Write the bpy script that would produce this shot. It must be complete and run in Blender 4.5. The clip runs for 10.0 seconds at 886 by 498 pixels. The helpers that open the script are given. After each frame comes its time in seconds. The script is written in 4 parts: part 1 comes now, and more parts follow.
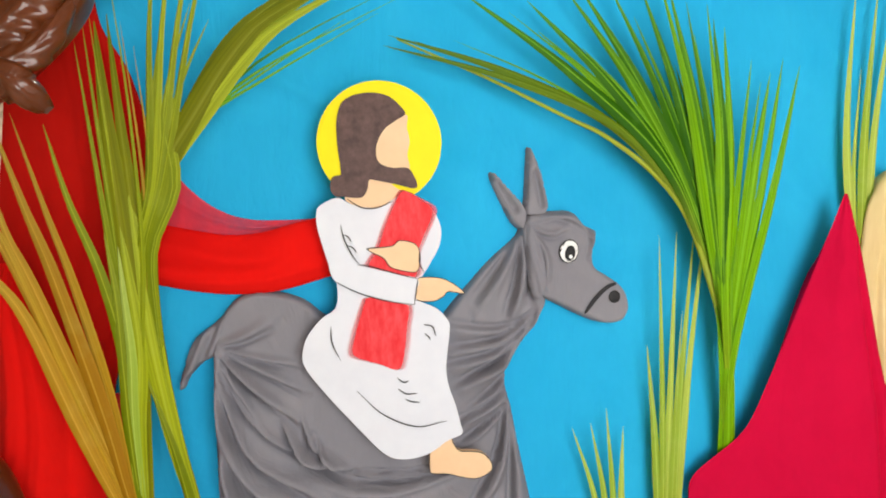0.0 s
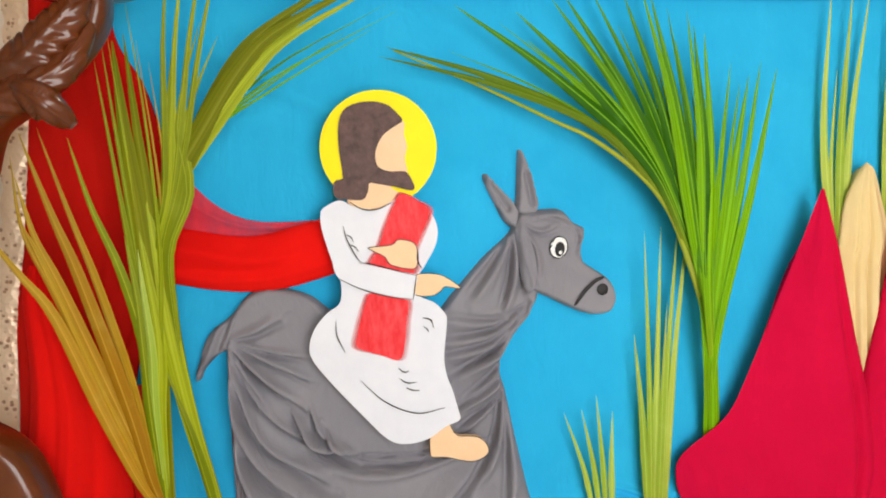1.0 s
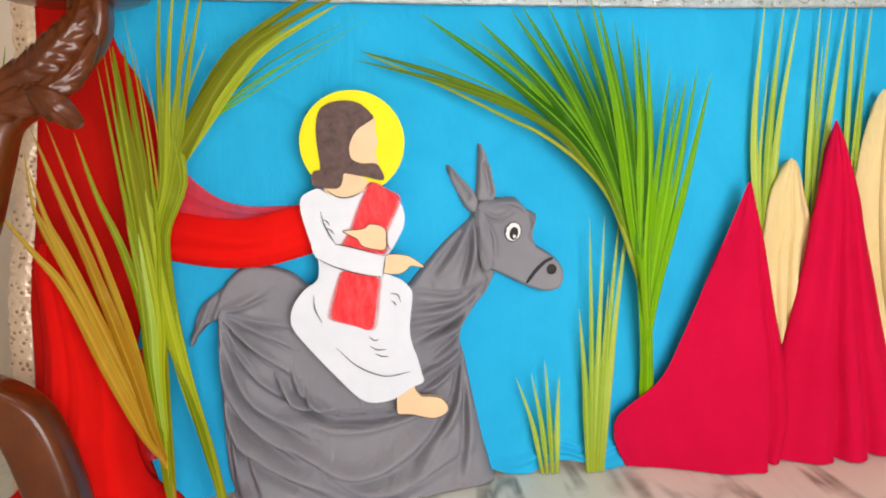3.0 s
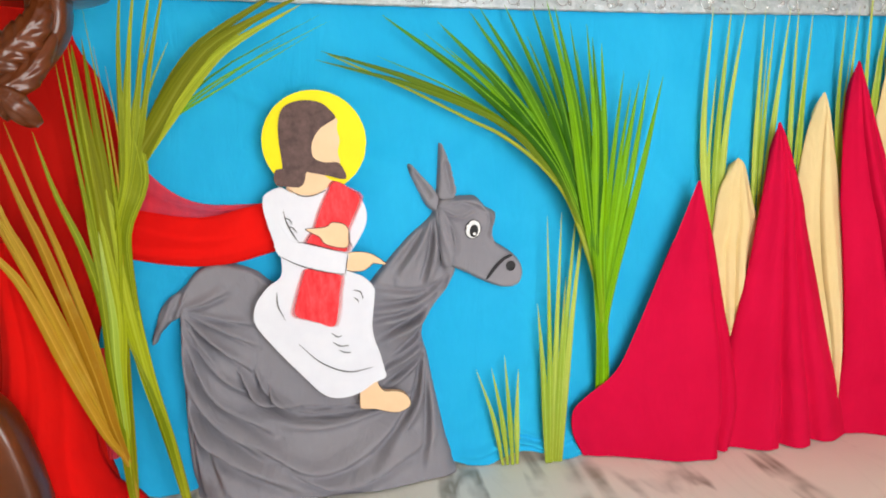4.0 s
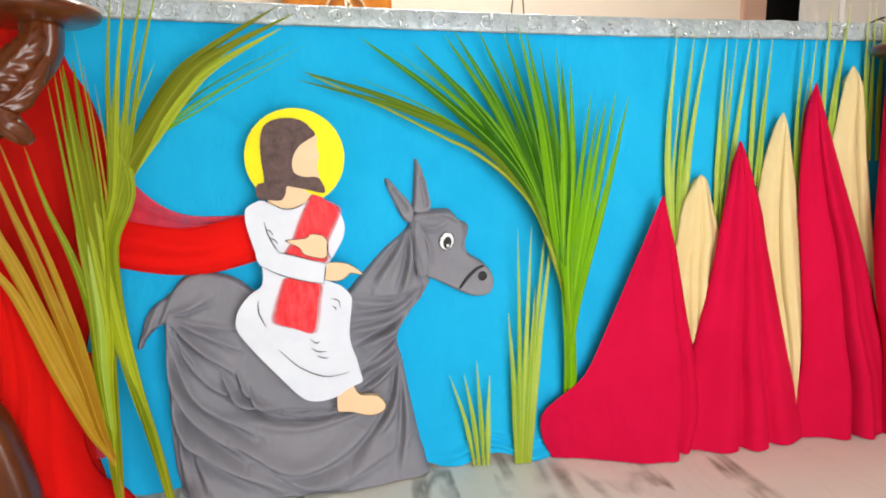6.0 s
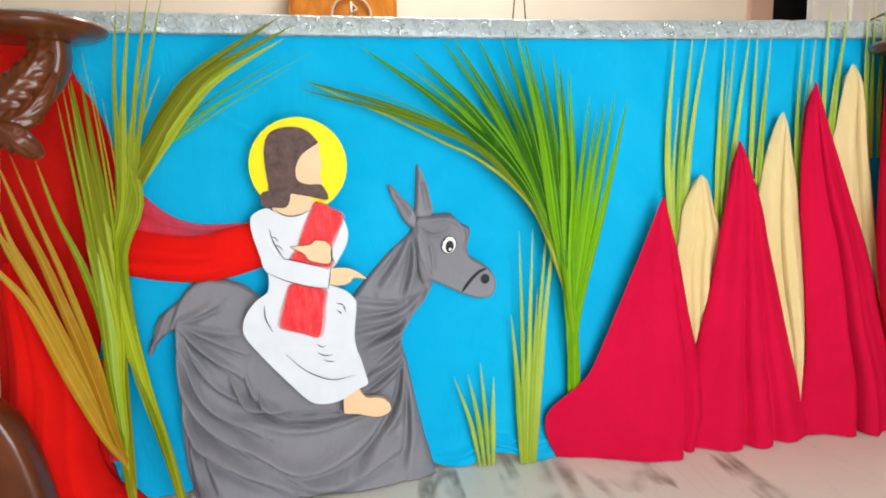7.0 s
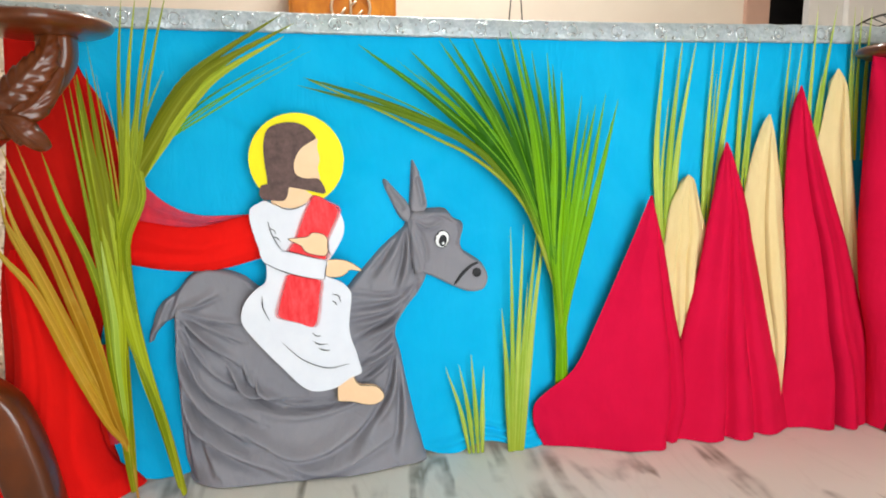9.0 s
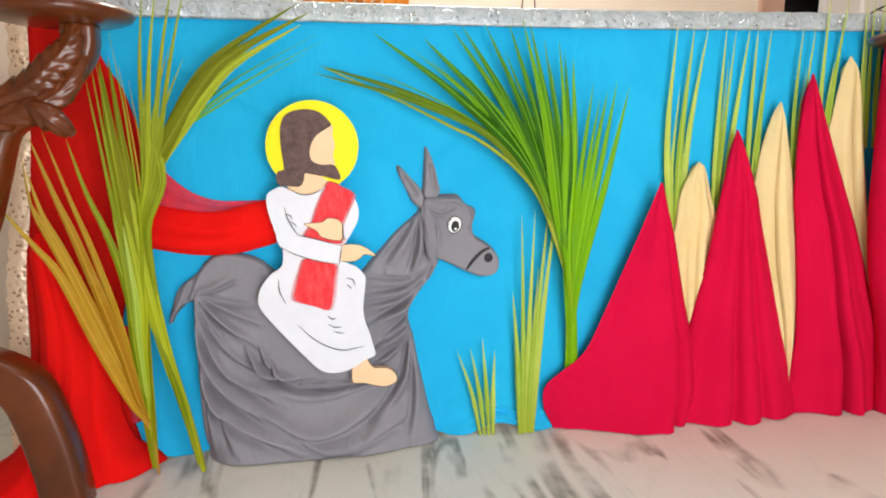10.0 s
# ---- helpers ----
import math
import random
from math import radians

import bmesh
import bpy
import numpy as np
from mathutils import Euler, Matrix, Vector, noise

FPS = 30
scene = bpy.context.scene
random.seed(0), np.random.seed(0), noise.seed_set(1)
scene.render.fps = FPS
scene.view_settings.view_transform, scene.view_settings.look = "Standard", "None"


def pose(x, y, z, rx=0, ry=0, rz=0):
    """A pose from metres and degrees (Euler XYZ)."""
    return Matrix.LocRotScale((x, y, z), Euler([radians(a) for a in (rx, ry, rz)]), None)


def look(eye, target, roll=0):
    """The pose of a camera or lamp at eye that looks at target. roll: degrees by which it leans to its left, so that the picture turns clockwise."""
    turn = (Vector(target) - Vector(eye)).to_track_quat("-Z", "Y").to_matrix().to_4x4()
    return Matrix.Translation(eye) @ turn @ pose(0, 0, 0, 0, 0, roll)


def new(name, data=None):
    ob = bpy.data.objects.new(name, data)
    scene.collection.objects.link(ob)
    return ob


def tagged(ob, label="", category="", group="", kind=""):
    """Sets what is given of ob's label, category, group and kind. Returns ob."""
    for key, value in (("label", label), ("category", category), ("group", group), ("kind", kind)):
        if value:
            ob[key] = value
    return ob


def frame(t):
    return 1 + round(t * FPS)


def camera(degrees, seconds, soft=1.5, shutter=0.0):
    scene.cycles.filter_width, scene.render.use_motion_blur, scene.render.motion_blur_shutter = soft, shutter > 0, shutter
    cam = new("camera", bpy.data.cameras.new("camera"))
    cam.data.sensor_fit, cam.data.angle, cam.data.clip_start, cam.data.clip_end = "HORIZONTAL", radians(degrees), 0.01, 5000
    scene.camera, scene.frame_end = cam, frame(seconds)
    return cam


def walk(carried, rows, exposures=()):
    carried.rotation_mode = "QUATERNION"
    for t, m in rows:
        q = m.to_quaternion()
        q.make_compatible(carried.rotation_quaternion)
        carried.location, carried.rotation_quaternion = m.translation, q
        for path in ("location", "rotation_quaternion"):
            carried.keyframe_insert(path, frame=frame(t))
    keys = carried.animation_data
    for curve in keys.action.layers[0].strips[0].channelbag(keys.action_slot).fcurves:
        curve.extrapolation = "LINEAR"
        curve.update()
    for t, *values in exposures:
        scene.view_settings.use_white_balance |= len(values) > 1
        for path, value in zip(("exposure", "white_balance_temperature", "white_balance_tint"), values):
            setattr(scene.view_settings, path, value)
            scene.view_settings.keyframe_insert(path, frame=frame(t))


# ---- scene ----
cam = camera(66.3, 10.0, soft=1.9)
PATH = [
    (0, (0.202, -1.091, 0.581), (0.462, 0.888, 0.449), -0.9),
    (0.5, (0.206, -1.12, 0.587), (0.475, 0.857, 0.45), -1.1),
    (1, (0.214, -1.161, 0.593), (0.446, 0.82, 0.441), -1.7),
    (1.5, (0.218, -1.195, 0.599), (0.461, 0.783, 0.439), -1.2),
    (2, (0.227, -1.233, 0.61), (0.452, 0.746, 0.435), -1.5),
    (3.5, (0.247, -1.324, 0.653), (0.543, 0.633, 0.361), -0.8),
    (4, (0.246, -1.331, 0.65), (0.603, 0.617, 0.371), -0.8),
    (4.5, (0.246, -1.336, 0.66), (0.652, 0.601, 0.373), -0.5),
    (5, (0.251, -1.35, 0.663), (0.659, 0.589, 0.39), -0.8),
    (5.5, (0.261, -1.375, 0.672), (0.654, 0.566, 0.397), -0.0),
    (7, (0.288, -1.42, 0.694), (0.63, 0.53, 0.411), -1.2),
    (7.5, (0.293, -1.422, 0.703), (0.665, 0.52, 0.404), -1.6),
    (8, (0.296, -1.434, 0.704), (0.67, 0.506, 0.397), -0.9),
    (8.5, (0.296, -1.451, 0.699), (0.647, 0.495, 0.4), -0.6),
    (9, (0.288, -1.461, 0.708), (0.639, 0.483, 0.396), -0.3),
    (9.5, (0.287, -1.474, 0.715), (0.622, 0.469, 0.376), -0.3),
    (10, (0.281, -1.487, 0.707), (0.598, 0.457, 0.36), -0.2),
]
walk(cam, [(t, look(eye, target, roll)) for t, eye, target, roll in PATH],
     [(0, -0.10, 6700, 9), (2, -0.08, 6800, 10), (3.5, -0.02, 6600, 10), (5.5, -0.02, 6500, 9), (7.2, -0.03, 6200, 4), (9.5, -0.02, 6250, 5), (10, 0.0, 6450, 10)])

# ---- light ----
world = bpy.data.worlds.new("world")
scene.world = world
world.use_nodes = True
_n = world.node_tree.nodes
_sky = _n.new("ShaderNodeTexSky")
_sky.sky_type, _sky.sun_disc = "NISHITA", False
_sky.sun_elevation, _sky.sun_rotation = radians(48), radians(200)
world.node_tree.links.new(_sky.outputs[0], _n["Background"].inputs[0])
_n["Background"].inputs[1].default_value = 0.06
scene.view_settings.exposure = 0.0


def area_lamp(name, eye, target, sx, sy, watts, colour):
    d = bpy.data.lights.new(name, "AREA")
    d.shape, d.size, d.size_y, d.energy, d.color = "RECTANGLE", sx, sy, watts, colour
    o = new(name, d)
    o.matrix_world = look(eye, target)
    return o


# added area lamps, no source in view: front fill, side fill, two overhead fills
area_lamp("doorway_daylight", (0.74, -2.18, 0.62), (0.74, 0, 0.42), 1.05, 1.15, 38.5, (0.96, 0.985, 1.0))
area_lamp("window_daylight", (-4.3, -1.25, 1.9), (0.5, 0, 0.6), 1.6, 1.5, 2.5, (0.95, 0.98, 1.0))
area_lamp("tube_light_glow", (0.5, -1.6, 3.18), (0.5, -1.5, 0), 1.2, 0.25, 9, (1.0, 0.97, 0.92))
area_lamp("tube_light_glow", (0.9, 1.5, 3.18), (0.9, 1.6, 0), 1.2, 0.25, 85, (1.0, 0.95, 0.88))


# ---- materials ----
class Nodes:
    def __init__(self, name):
        self.m = bpy.data.materials.new(name)
        self.m.use_nodes = True
        self.t = self.m.node_tree
        self.b = self.t.nodes["Principled BSDF"]
        self.out = self.t.nodes["Material Output"]

    def add(self, kind, **values):
        n = self.t.nodes.new("ShaderNode" + kind)
        for k, v in values.items():
            n.inputs[k].default_value = v
        return n

    def link(self, a, b):
        self.t.links.new(a, b)

    def coords(self, scale=(1, 1, 1), which="Object", turn=(0, 0, 0)):
        c, m = self.add("TexCoord"), self.add("Mapping")
        m.inputs["Scale"].default_value = scale
        m.inputs["Rotation"].default_value = turn
        self.link(c.outputs[which], m.inputs[0])
        return m.outputs[0]

    def noise(self, vec, scale, detail=3.0, rough=0.55, distort=0.0):
        n = self.add("TexNoise", Scale=scale, Detail=detail, Roughness=rough, Distortion=distort)
        self.link(vec, n.inputs["Vector"])
        return n.outputs[0]

    def ramp(self, fac, *stops):
        r = self.add("ValToRGB")
        e = r.color_ramp.elements
        while len(e) < len(stops):
            e.new(0.5)
        for el, (pos, col) in zip(e, stops):
            el.position, el.color = pos, (*col, 1) if len(col) == 3 else col
        self.link(fac, r.inputs[0])
        return r.outputs[0]

    def mix(self, fac, a, b, mode="MIX"):
        n = self.t.nodes.new("ShaderNodeMix")
        n.data_type, n.blend_type = "RGBA", mode
        for sock, v in ((n.inputs[0], fac), (n.inputs[6], a), (n.inputs[7], b)):
            if hasattr(v, "links"):
                self.link(v, sock)
            else:
                sock.default_value = v if isinstance(v, (int, float)) else (*v, 1)
        return n.outputs[2]

    def bump(self, height, strength=0.3, distance=0.002, after=None):
        n = self.add("Bump", Strength=strength, Distance=distance)
        self.link(height, n.inputs["Height"])
        if after is not None:
            self.link(after, n.inputs["Normal"])
        return n.outputs[0]

    def done(self, colour=None, normal=None, rough=0.6, **more):
        if colour is not None:
            if hasattr(colour, "links"):
                self.link(colour, self.b.inputs["Base Color"])
            else:
                self.b.inputs["Base Color"].default_value = (*colour, 1)
        if normal is not None:
            self.link(normal, self.b.inputs["Normal"])
        if hasattr(rough, "links"):
            self.link(rough, self.b.inputs["Roughness"])
        else:
            self.b.inputs["Roughness"].default_value = rough
        for k, v in more.items():
            self.b.inputs[k.replace("_", " ")].default_value = v
        return self.m


def cloth(name, colour, other, crease=0.5, weave=900, sheen=0.0, rough=0.9):
    """Woven cotton: two close tones, fine weave and soft creases."""
    k = Nodes(name)
    v = k.coords()
    big = k.noise(v, 5, 4, 0.6, 0.6)
    fine = k.noise(k.coords((1, 1, 0.25)), 140, 3)
    c = k.mix(k.ramp(big, (0.3, (0, 0, 0)), (0.75, (1, 1, 1))), colour, other)
    c = k.mix(k.ramp(fine, (0.3, (0, 0, 0)), (0.8, (0.09, 0.09, 0.09))), c, tuple(v * 0.7 for v in colour))
    w = k.add("TexWave", Scale=weave, Distortion=1.5)
    k.link(v, w.inputs[0])
    soft = k.bump(k.noise(k.coords((1, 1, 0.45)), 13, 5, 0.55, 1.2), crease, 0.012)
    n = k.bump(fine, 0.05, 0.001, k.bump(w.outputs[0], 0.05, 0.0005, soft))
    return k.done(c, n, rough, Sheen_Weight=sheen, Specular_IOR_Level=0.08)


def paint(name, colour, other, scale=45, rough=0.55, streak=(1, 1, 1), bump=0.05):
    """Brushed poster paint on card."""
    k = Nodes(name)
    v = k.coords(streak)
    f = k.noise(v, scale, 5, 0.6)
    c = k.mix(k.ramp(f, (0.35, (0, 0, 0)), (0.7, (1, 1, 1))), colour, other)
    return k.done(c, k.bump(f, bump, 0.001), rough, Specular_IOR_Level=0.25)


def leafy(name, dark, light, dry, pale=(0.42, 0.46, 0.03), spec=0.12):
    """Palm leaf: ribbed along its length, each blade its own green, paler and drier towards the tip."""
    k = Nodes(name)
    uv = k.add("UVMap")
    m = k.add("Mapping")
    k.link(uv.outputs[0], m.inputs[0])
    m.inputs["Scale"].default_value = (0.9, 0.05, 1)
    ribs = k.noise(m.outputs[0], 14, 2)
    info = k.add("ObjectInfo")
    c = k.mix(k.ramp(info.outputs["Random"], (0.3, (0, 0, 0)), (0.7, (1, 1, 1))), dark, light)
    sep = k.add("SeparateXYZ")
    k.link(uv.outputs[0], sep.inputs[0])
    tip = k.ramp(sep.outputs[1], (0.55, (0, 0, 0)), (1.0, (0.75, 0.75, 0.75)))
    c = k.mix(tip, c, dry)
    foot = k.ramp(sep.outputs[1], (0.0, (0.8, 0.8, 0.8)), (0.3, (0, 0, 0)))
    c = k.mix(foot, c, pale)
    c = k.mix(k.ramp(ribs, (0.35, (0.6, 0.6, 0.6)), (0.62, (0, 0, 0))), c, tuple(v * 0.8 for v in dark))
    keel = k.ramp(sep.outputs[0], (0.42, (0, 0, 0)), (0.5, (0.6, 0.6, 0.6)), (0.58, (0, 0, 0)))
    c = k.mix(keel, c, tuple(min(1, v * 1.25 + 0.03) for v in light))
    blot = k.noise(k.coords(), 18, 4)
    c = k.mix(k.ramp(blot, (0.55, (0, 0, 0)), (0.8, (0.3, 0.3, 0.3))), c, dry)
    k.done(c, k.bump(ribs, 0.45, 0.0015), 0.55, Specular_IOR_Level=spec)
    tr = k.add("BsdfTranslucent")
    k.link(c, tr.inputs[0])
    mx = k.add("MixShader", Fac=0.18)
    k.link(k.b.outputs[0], mx.inputs[1])
    k.link(tr.outputs[0], mx.inputs[2])
    k.link(mx.outputs[0], k.out.inputs[0])
    return k.m


BLUE = cloth("blue_cloth", (0.016, 0.41, 0.75), (0.026, 0.47, 0.81), 0.35)
GREY = cloth("grey_cloth", (0.235, 0.226, 0.256), (0.285, 0.273, 0.300), 0.6)
# opaque red, set darker than RED by its colour
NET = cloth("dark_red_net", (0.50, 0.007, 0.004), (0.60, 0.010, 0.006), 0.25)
RED = cloth("red_cloth", (0.78, 0.006, 0.005), (0.84, 0.011, 0.007), 0.3)
CRIMSON = cloth("crimson_cloth", (0.57, 0.003, 0.040), (0.65, 0.005, 0.050), 0.4)
CREAM = cloth("cream_cloth", (0.76, 0.58, 0.27), (0.82, 0.66, 0.36), 0.4)
WHITE = paint("white_paint", (0.72, 0.73, 0.80), (0.77, 0.78, 0.84), 20)
YELLOW = paint("yellow_paint", (0.90, 0.76, 0.0), (0.93, 0.81, 0.004), 12)
BROWN = paint("brown_paint", (0.075, 0.042, 0.038), (0.15, 0.085, 0.075), 60)
PEACH = paint("peach_paint", (0.86, 0.56, 0.33), (0.90, 0.62, 0.38), 15)
SASH = paint("red_paint", (0.78, 0.012, 0.02), (0.85, 0.07, 0.08), 35, streak=(3, 1, 1))
INK = paint("black_ink", (0.012, 0.012, 0.014), (0.03, 0.028, 0.03), 80)
EYE_WHITE = paint("white_card", (0.82, 0.82, 0.82), (0.88, 0.88, 0.88), 20)
PALM = leafy("green_palm_leaf", (0.030, 0.13, 0.0005), (0.26, 0.56, 0.003), (0.16, 0.42, 0.05))
OLIVE = leafy("yellowing_palm_leaf", (0.19, 0.24, 0.002), (0.44, 0.50, 0.012), (0.42, 0.48, 0.06), (0.44, 0.42, 0.02))
TAIL = leafy("dull_green_palm_leaf", (0.07, 0.15, 0.002), (0.16, 0.25, 0.008), (0.13, 0.22, 0.05), (0.30, 0.34, 0.03))
DRY = leafy("drying_palm_leaf", (0.42, 0.20, 0.008), (0.62, 0.38, 0.025), (0.60, 0.46, 0.08), (0.55, 0.24, 0.06))
DEEP = leafy("deep_olive_palm_leaf", (0.12, 0.14, 0.0005), (0.24, 0.25, 0.001), (0.20, 0.22, 0.01), (0.36, 0.34, 0.01))
YOUNG = leafy("pale_young_palm_leaf", (0.36, 0.50, 0.05), (0.58, 0.68, 0.12), (0.64, 0.70, 0.22))


def sheer(name, colour, cover):
    k = Nodes(name)
    f = k.noise(k.coords((1, 1, 0.3)), 25, 4)
    c = k.mix(f, colour, tuple(min(1, v * 1.5) for v in colour))
    k.done(c, None, 0.8)
    tr = k.add("BsdfTransparent")
    mx = k.add("MixShader")
    k.link(k.ramp(f, (0.3, (cover - 0.12,) * 3), (0.7, (cover + 0.12,) * 3)), mx.inputs[0])
    k.link(tr.outputs[0], mx.inputs[1])
    k.link(k.b.outputs[0], mx.inputs[2])
    k.link(mx.outputs[0], k.out.inputs[0])
    return k.m


VEIL = sheer("sheer_red_net", (0.60, 0.010, 0.025), 0.76)
SOFT = sheer("thin_red_wash", (0.80, 0.05, 0.06), 0.24)


def wood(name, dark, light, rough=0.22):
    k = Nodes(name)
    v = k.coords((3, 3, 1.2))
    g = k.noise(v, 5, 4, 0.5, 0.8)
    c = k.mix(k.ramp(g, (0.3, (0, 0, 0)), (0.75, (1, 1, 1))), dark, light)
    d = k.noise(k.coords(), 30, 3)
    c = k.mix(k.ramp(d, (0.55, (0, 0, 0)), (0.85, (0.5, 0.5, 0.5))), c, dark)
    return k.done(c, k.bump(k.noise(k.coords(), 55, 3), 0.3, 0.003), rough, Coat_Weight=0.45, Coat_Roughness=0.06, Specular_IOR_Level=0.25)


WOOD = wood("varnished_wood", (0.085, 0.020, 0.005), (0.150, 0.034, 0.007), 0.30)
GILT = wood("honey_wood", (0.48, 0.13, 0.012), (0.78, 0.30, 0.03), 0.3)


def marble():
    """Pale marble with long smoky grey-green veins running aslant."""
    k = Nodes("marble_floor")
    v = k.coords((1, 1, 1))
    st = k.coords((3.0, 0.5, 1), turn=(0, 0, radians(12)))
    cloud = k.noise(v, 1.7, 5, 0.55, 0.5)
    base = k.mix(k.ramp(cloud, (0.3, (0, 0, 0)), (0.7, (1, 1, 1))), (0.75, 0.74, 0.66), (0.83, 0.81, 0.73))
    w = k.noise(st, 1.9, 3.5, 0.5, 0.6)
    vein = k.ramp(w, (0.462, (0, 0, 0)), (0.496, (1, 1, 1)), (0.504, (1, 1, 1)), (0.53, (0, 0, 0)))
    fade = k.ramp(k.noise(k.coords((1, 1, 1)), 5.5, 3), (0.42, (0, 0, 0)), (0.62, (0.85, 0.85, 0.85)))
    both = k.mix(1.0, vein, fade, "MULTIPLY")
    c = k.mix(both, base, (0.23, 0.215, 0.165))
    w2 = k.noise(k.coords((1.8, 0.5, 1), turn=(0, 0, radians(40))), 4, 5, 0.6, 1.2)
    fine = k.ramp(w2, (0.47, (0, 0, 0)), (0.5, (0.07, 0.07, 0.07)), (0.53, (0, 0, 0)))
    c = k.mix(fine, c, (0.33, 0.29, 0.23))
    r = k.ramp(k.noise(v, 12, 4), (0.3, (0.46,) * 3), (0.8, (0.60,) * 3))
    return k.done(c, k.bump(cloud, 0.03, 0.002), r, Specular_IOR_Level=0.28)


MARBLE = marble()


def plaster(name, a, b):
    k = Nodes(name)
    f = k.noise(k.coords(), 1.6, 5, 0.6)
    c = k.mix(k.ramp(f, (0.3, (0, 0, 0)), (0.7, (1, 1, 1))), a, b)
    return k.done(c, k.bump(k.noise(k.coords(), 90, 4), 0.15, 0.002), 0.75)


WALL = plaster("peach_wall_paint", (0.76, 0.64, 0.54), (0.82, 0.71, 0.61))
# wall paint darkened to brownish pink, standing for the pilaster's side shading
WALL_SHADE = plaster("shaded_pilaster_paint", (0.50, 0.30, 0.23), (0.56, 0.35, 0.27))
CEIL = plaster("ceiling_paint", (0.74, 0.73, 0.70), (0.80, 0.79, 0.76))
# near-black colour stands for the lack of light inside the doorway
RECESS_SHADE = plaster("recess_shade_paint", (0.03, 0.022, 0.02), (0.06, 0.045, 0.04))
PALE = plaster("pale_door_paint", (0.78, 0.74, 0.72), (0.84, 0.80, 0.78))


def lace():
    """Silver lace over clear film: sparkling threads on a pale grey ground."""
    k = Nodes("silver_lace")
    v = k.coords((1, 1, 1))
    vo = k.add("TexVoronoi", Scale=130.0)
    k.link(v, vo.inputs["Vector"])
    f = k.noise(v, 60, 5, 0.7, 1.0)
    c = k.mix(k.ramp(f, (0.35, (0, 0, 0)), (0.65, (1, 1, 1))), (0.36, 0.42, 0.46), (0.58, 0.62, 0.66))
    c = k.mix(k.ramp(k.noise(v, 7, 3), (0.4, (0, 0, 0)), (0.7, (0.35,) * 3)), c, (0.42, 0.50, 0.40))
    n = k.bump(vo.outputs["Distance"], 0.6, 0.002, k.bump(f, 0.4, 0.003))
    return k.done(c, n, 0.28, Metallic=0.12)


LACE = lace()
_k = Nodes("silver_thread")
SILVER = _k.done((0.72, 0.75, 0.76), _k.bump(_k.noise(_k.coords(), 200, 3), 0.5, 0.001), 0.22, Metallic=0.7)


def openwork():
    """Pale gold lace with small dark eyelets."""
    k = Nodes("gold_lace")
    vo = k.add("TexVoronoi", Scale=95.0)
    k.link(k.coords(), vo.inputs["Vector"])
    eye = k.ramp(vo.outputs["Distance"], (0.22, (1, 1, 1)), (0.36, (0, 0, 0)))
    c = k.mix(eye, (0.74, 0.55, 0.38), (0.36, 0.19, 0.11))
    return k.done(c, k.bump(vo.outputs["Distance"], 0.7, 0.003), 0.35, Metallic=0.2)


GOLD_LACE = openwork()
_k = Nodes("gold_thread")
GOLD = _k.done((0.78, 0.60, 0.42), _k.bump(_k.noise(_k.coords(), 220, 3), 0.8, 0.002), 0.3, Metallic=0.5)
_k = Nodes("dark_wire")
WIRE = _k.done((0.03, 0.028, 0.025), _k.bump(_k.noise(_k.coords(), 120, 3), 0.3, 0.001), 0.45, Metallic=0.6)
# glow for the added, unseen ceiling fittings
_k = Nodes("assumed_lamp_diffuser")
GLOW = _k.done((0.9, 0.9, 0.9), None, 0.4, Emission_Color=(1, 0.97, 0.92, 1), Emission_Strength=3.0)
_k = Nodes("white_linen")
LINEN = _k.done((0.78, 0.77, 0.74), _k.bump(_k.noise(_k.coords(), 60, 4), 0.2, 0.002), 0.8)


# ---- mesh helpers ----
def mesh_of(name, verts, faces, mats, smooth=True, index=None, uvs=None):
    me = bpy.data.meshes.new(name)
    me.from_pydata([tuple(v) for v in verts], [], faces)
    for m in mats if isinstance(mats, (list, tuple)) else [mats]:
        me.materials.append(m)
    if index is not None:
        me.polygons.foreach_set("material_index", index)
    if smooth:
        me.polygons.foreach_set("use_smooth", [True] * len(me.polygons))
    if uvs is not None:
        lay = me.uv_layers.new(name="UVMap")
        for loop in me.loops:
            lay.data[loop.index].uv = uvs[loop.vertex_index]
    me.update()
    return me


def thing(name, label, category, kind="", group="", at=(0, 0, 0)):
    e = new(name)
    e.empty_display_size = 0.05
    e.location = at
    return tagged(e, label, category, group, kind)


def part(name, me, parent, label=""):
    o = new(name, me)
    o.parent = parent
    o.matrix_parent_inverse = Matrix.Translation(parent.matrix_basis.translation).inverted()
    return tagged(o, label)


def bm_mesh(name, bm, mat, smooth=False):
    me = bpy.data.meshes.new(name)
    bm.to_mesh(me)
    bm.free()
    me.materials.append(mat)
    if smooth:
        me.polygons.foreach_set("use_smooth", [True] * len(me.polygons))
    return me


def box(name, lo, hi, mat, bevel=0.0):
    bm = bmesh.new()
    bmesh.ops.create_cube(bm, size=1)
    for v in bm.verts:
        v.co = Vector([lo[i] + (v.co[i] + 0.5) * (hi[i] - lo[i]) for i in range(3)])
    if bevel:
        bmesh.ops.bevel(bm, geom=bm.edges[:], offset=bevel, segments=2, affect="EDGES")
    return bm_mesh(name, bm, mat)


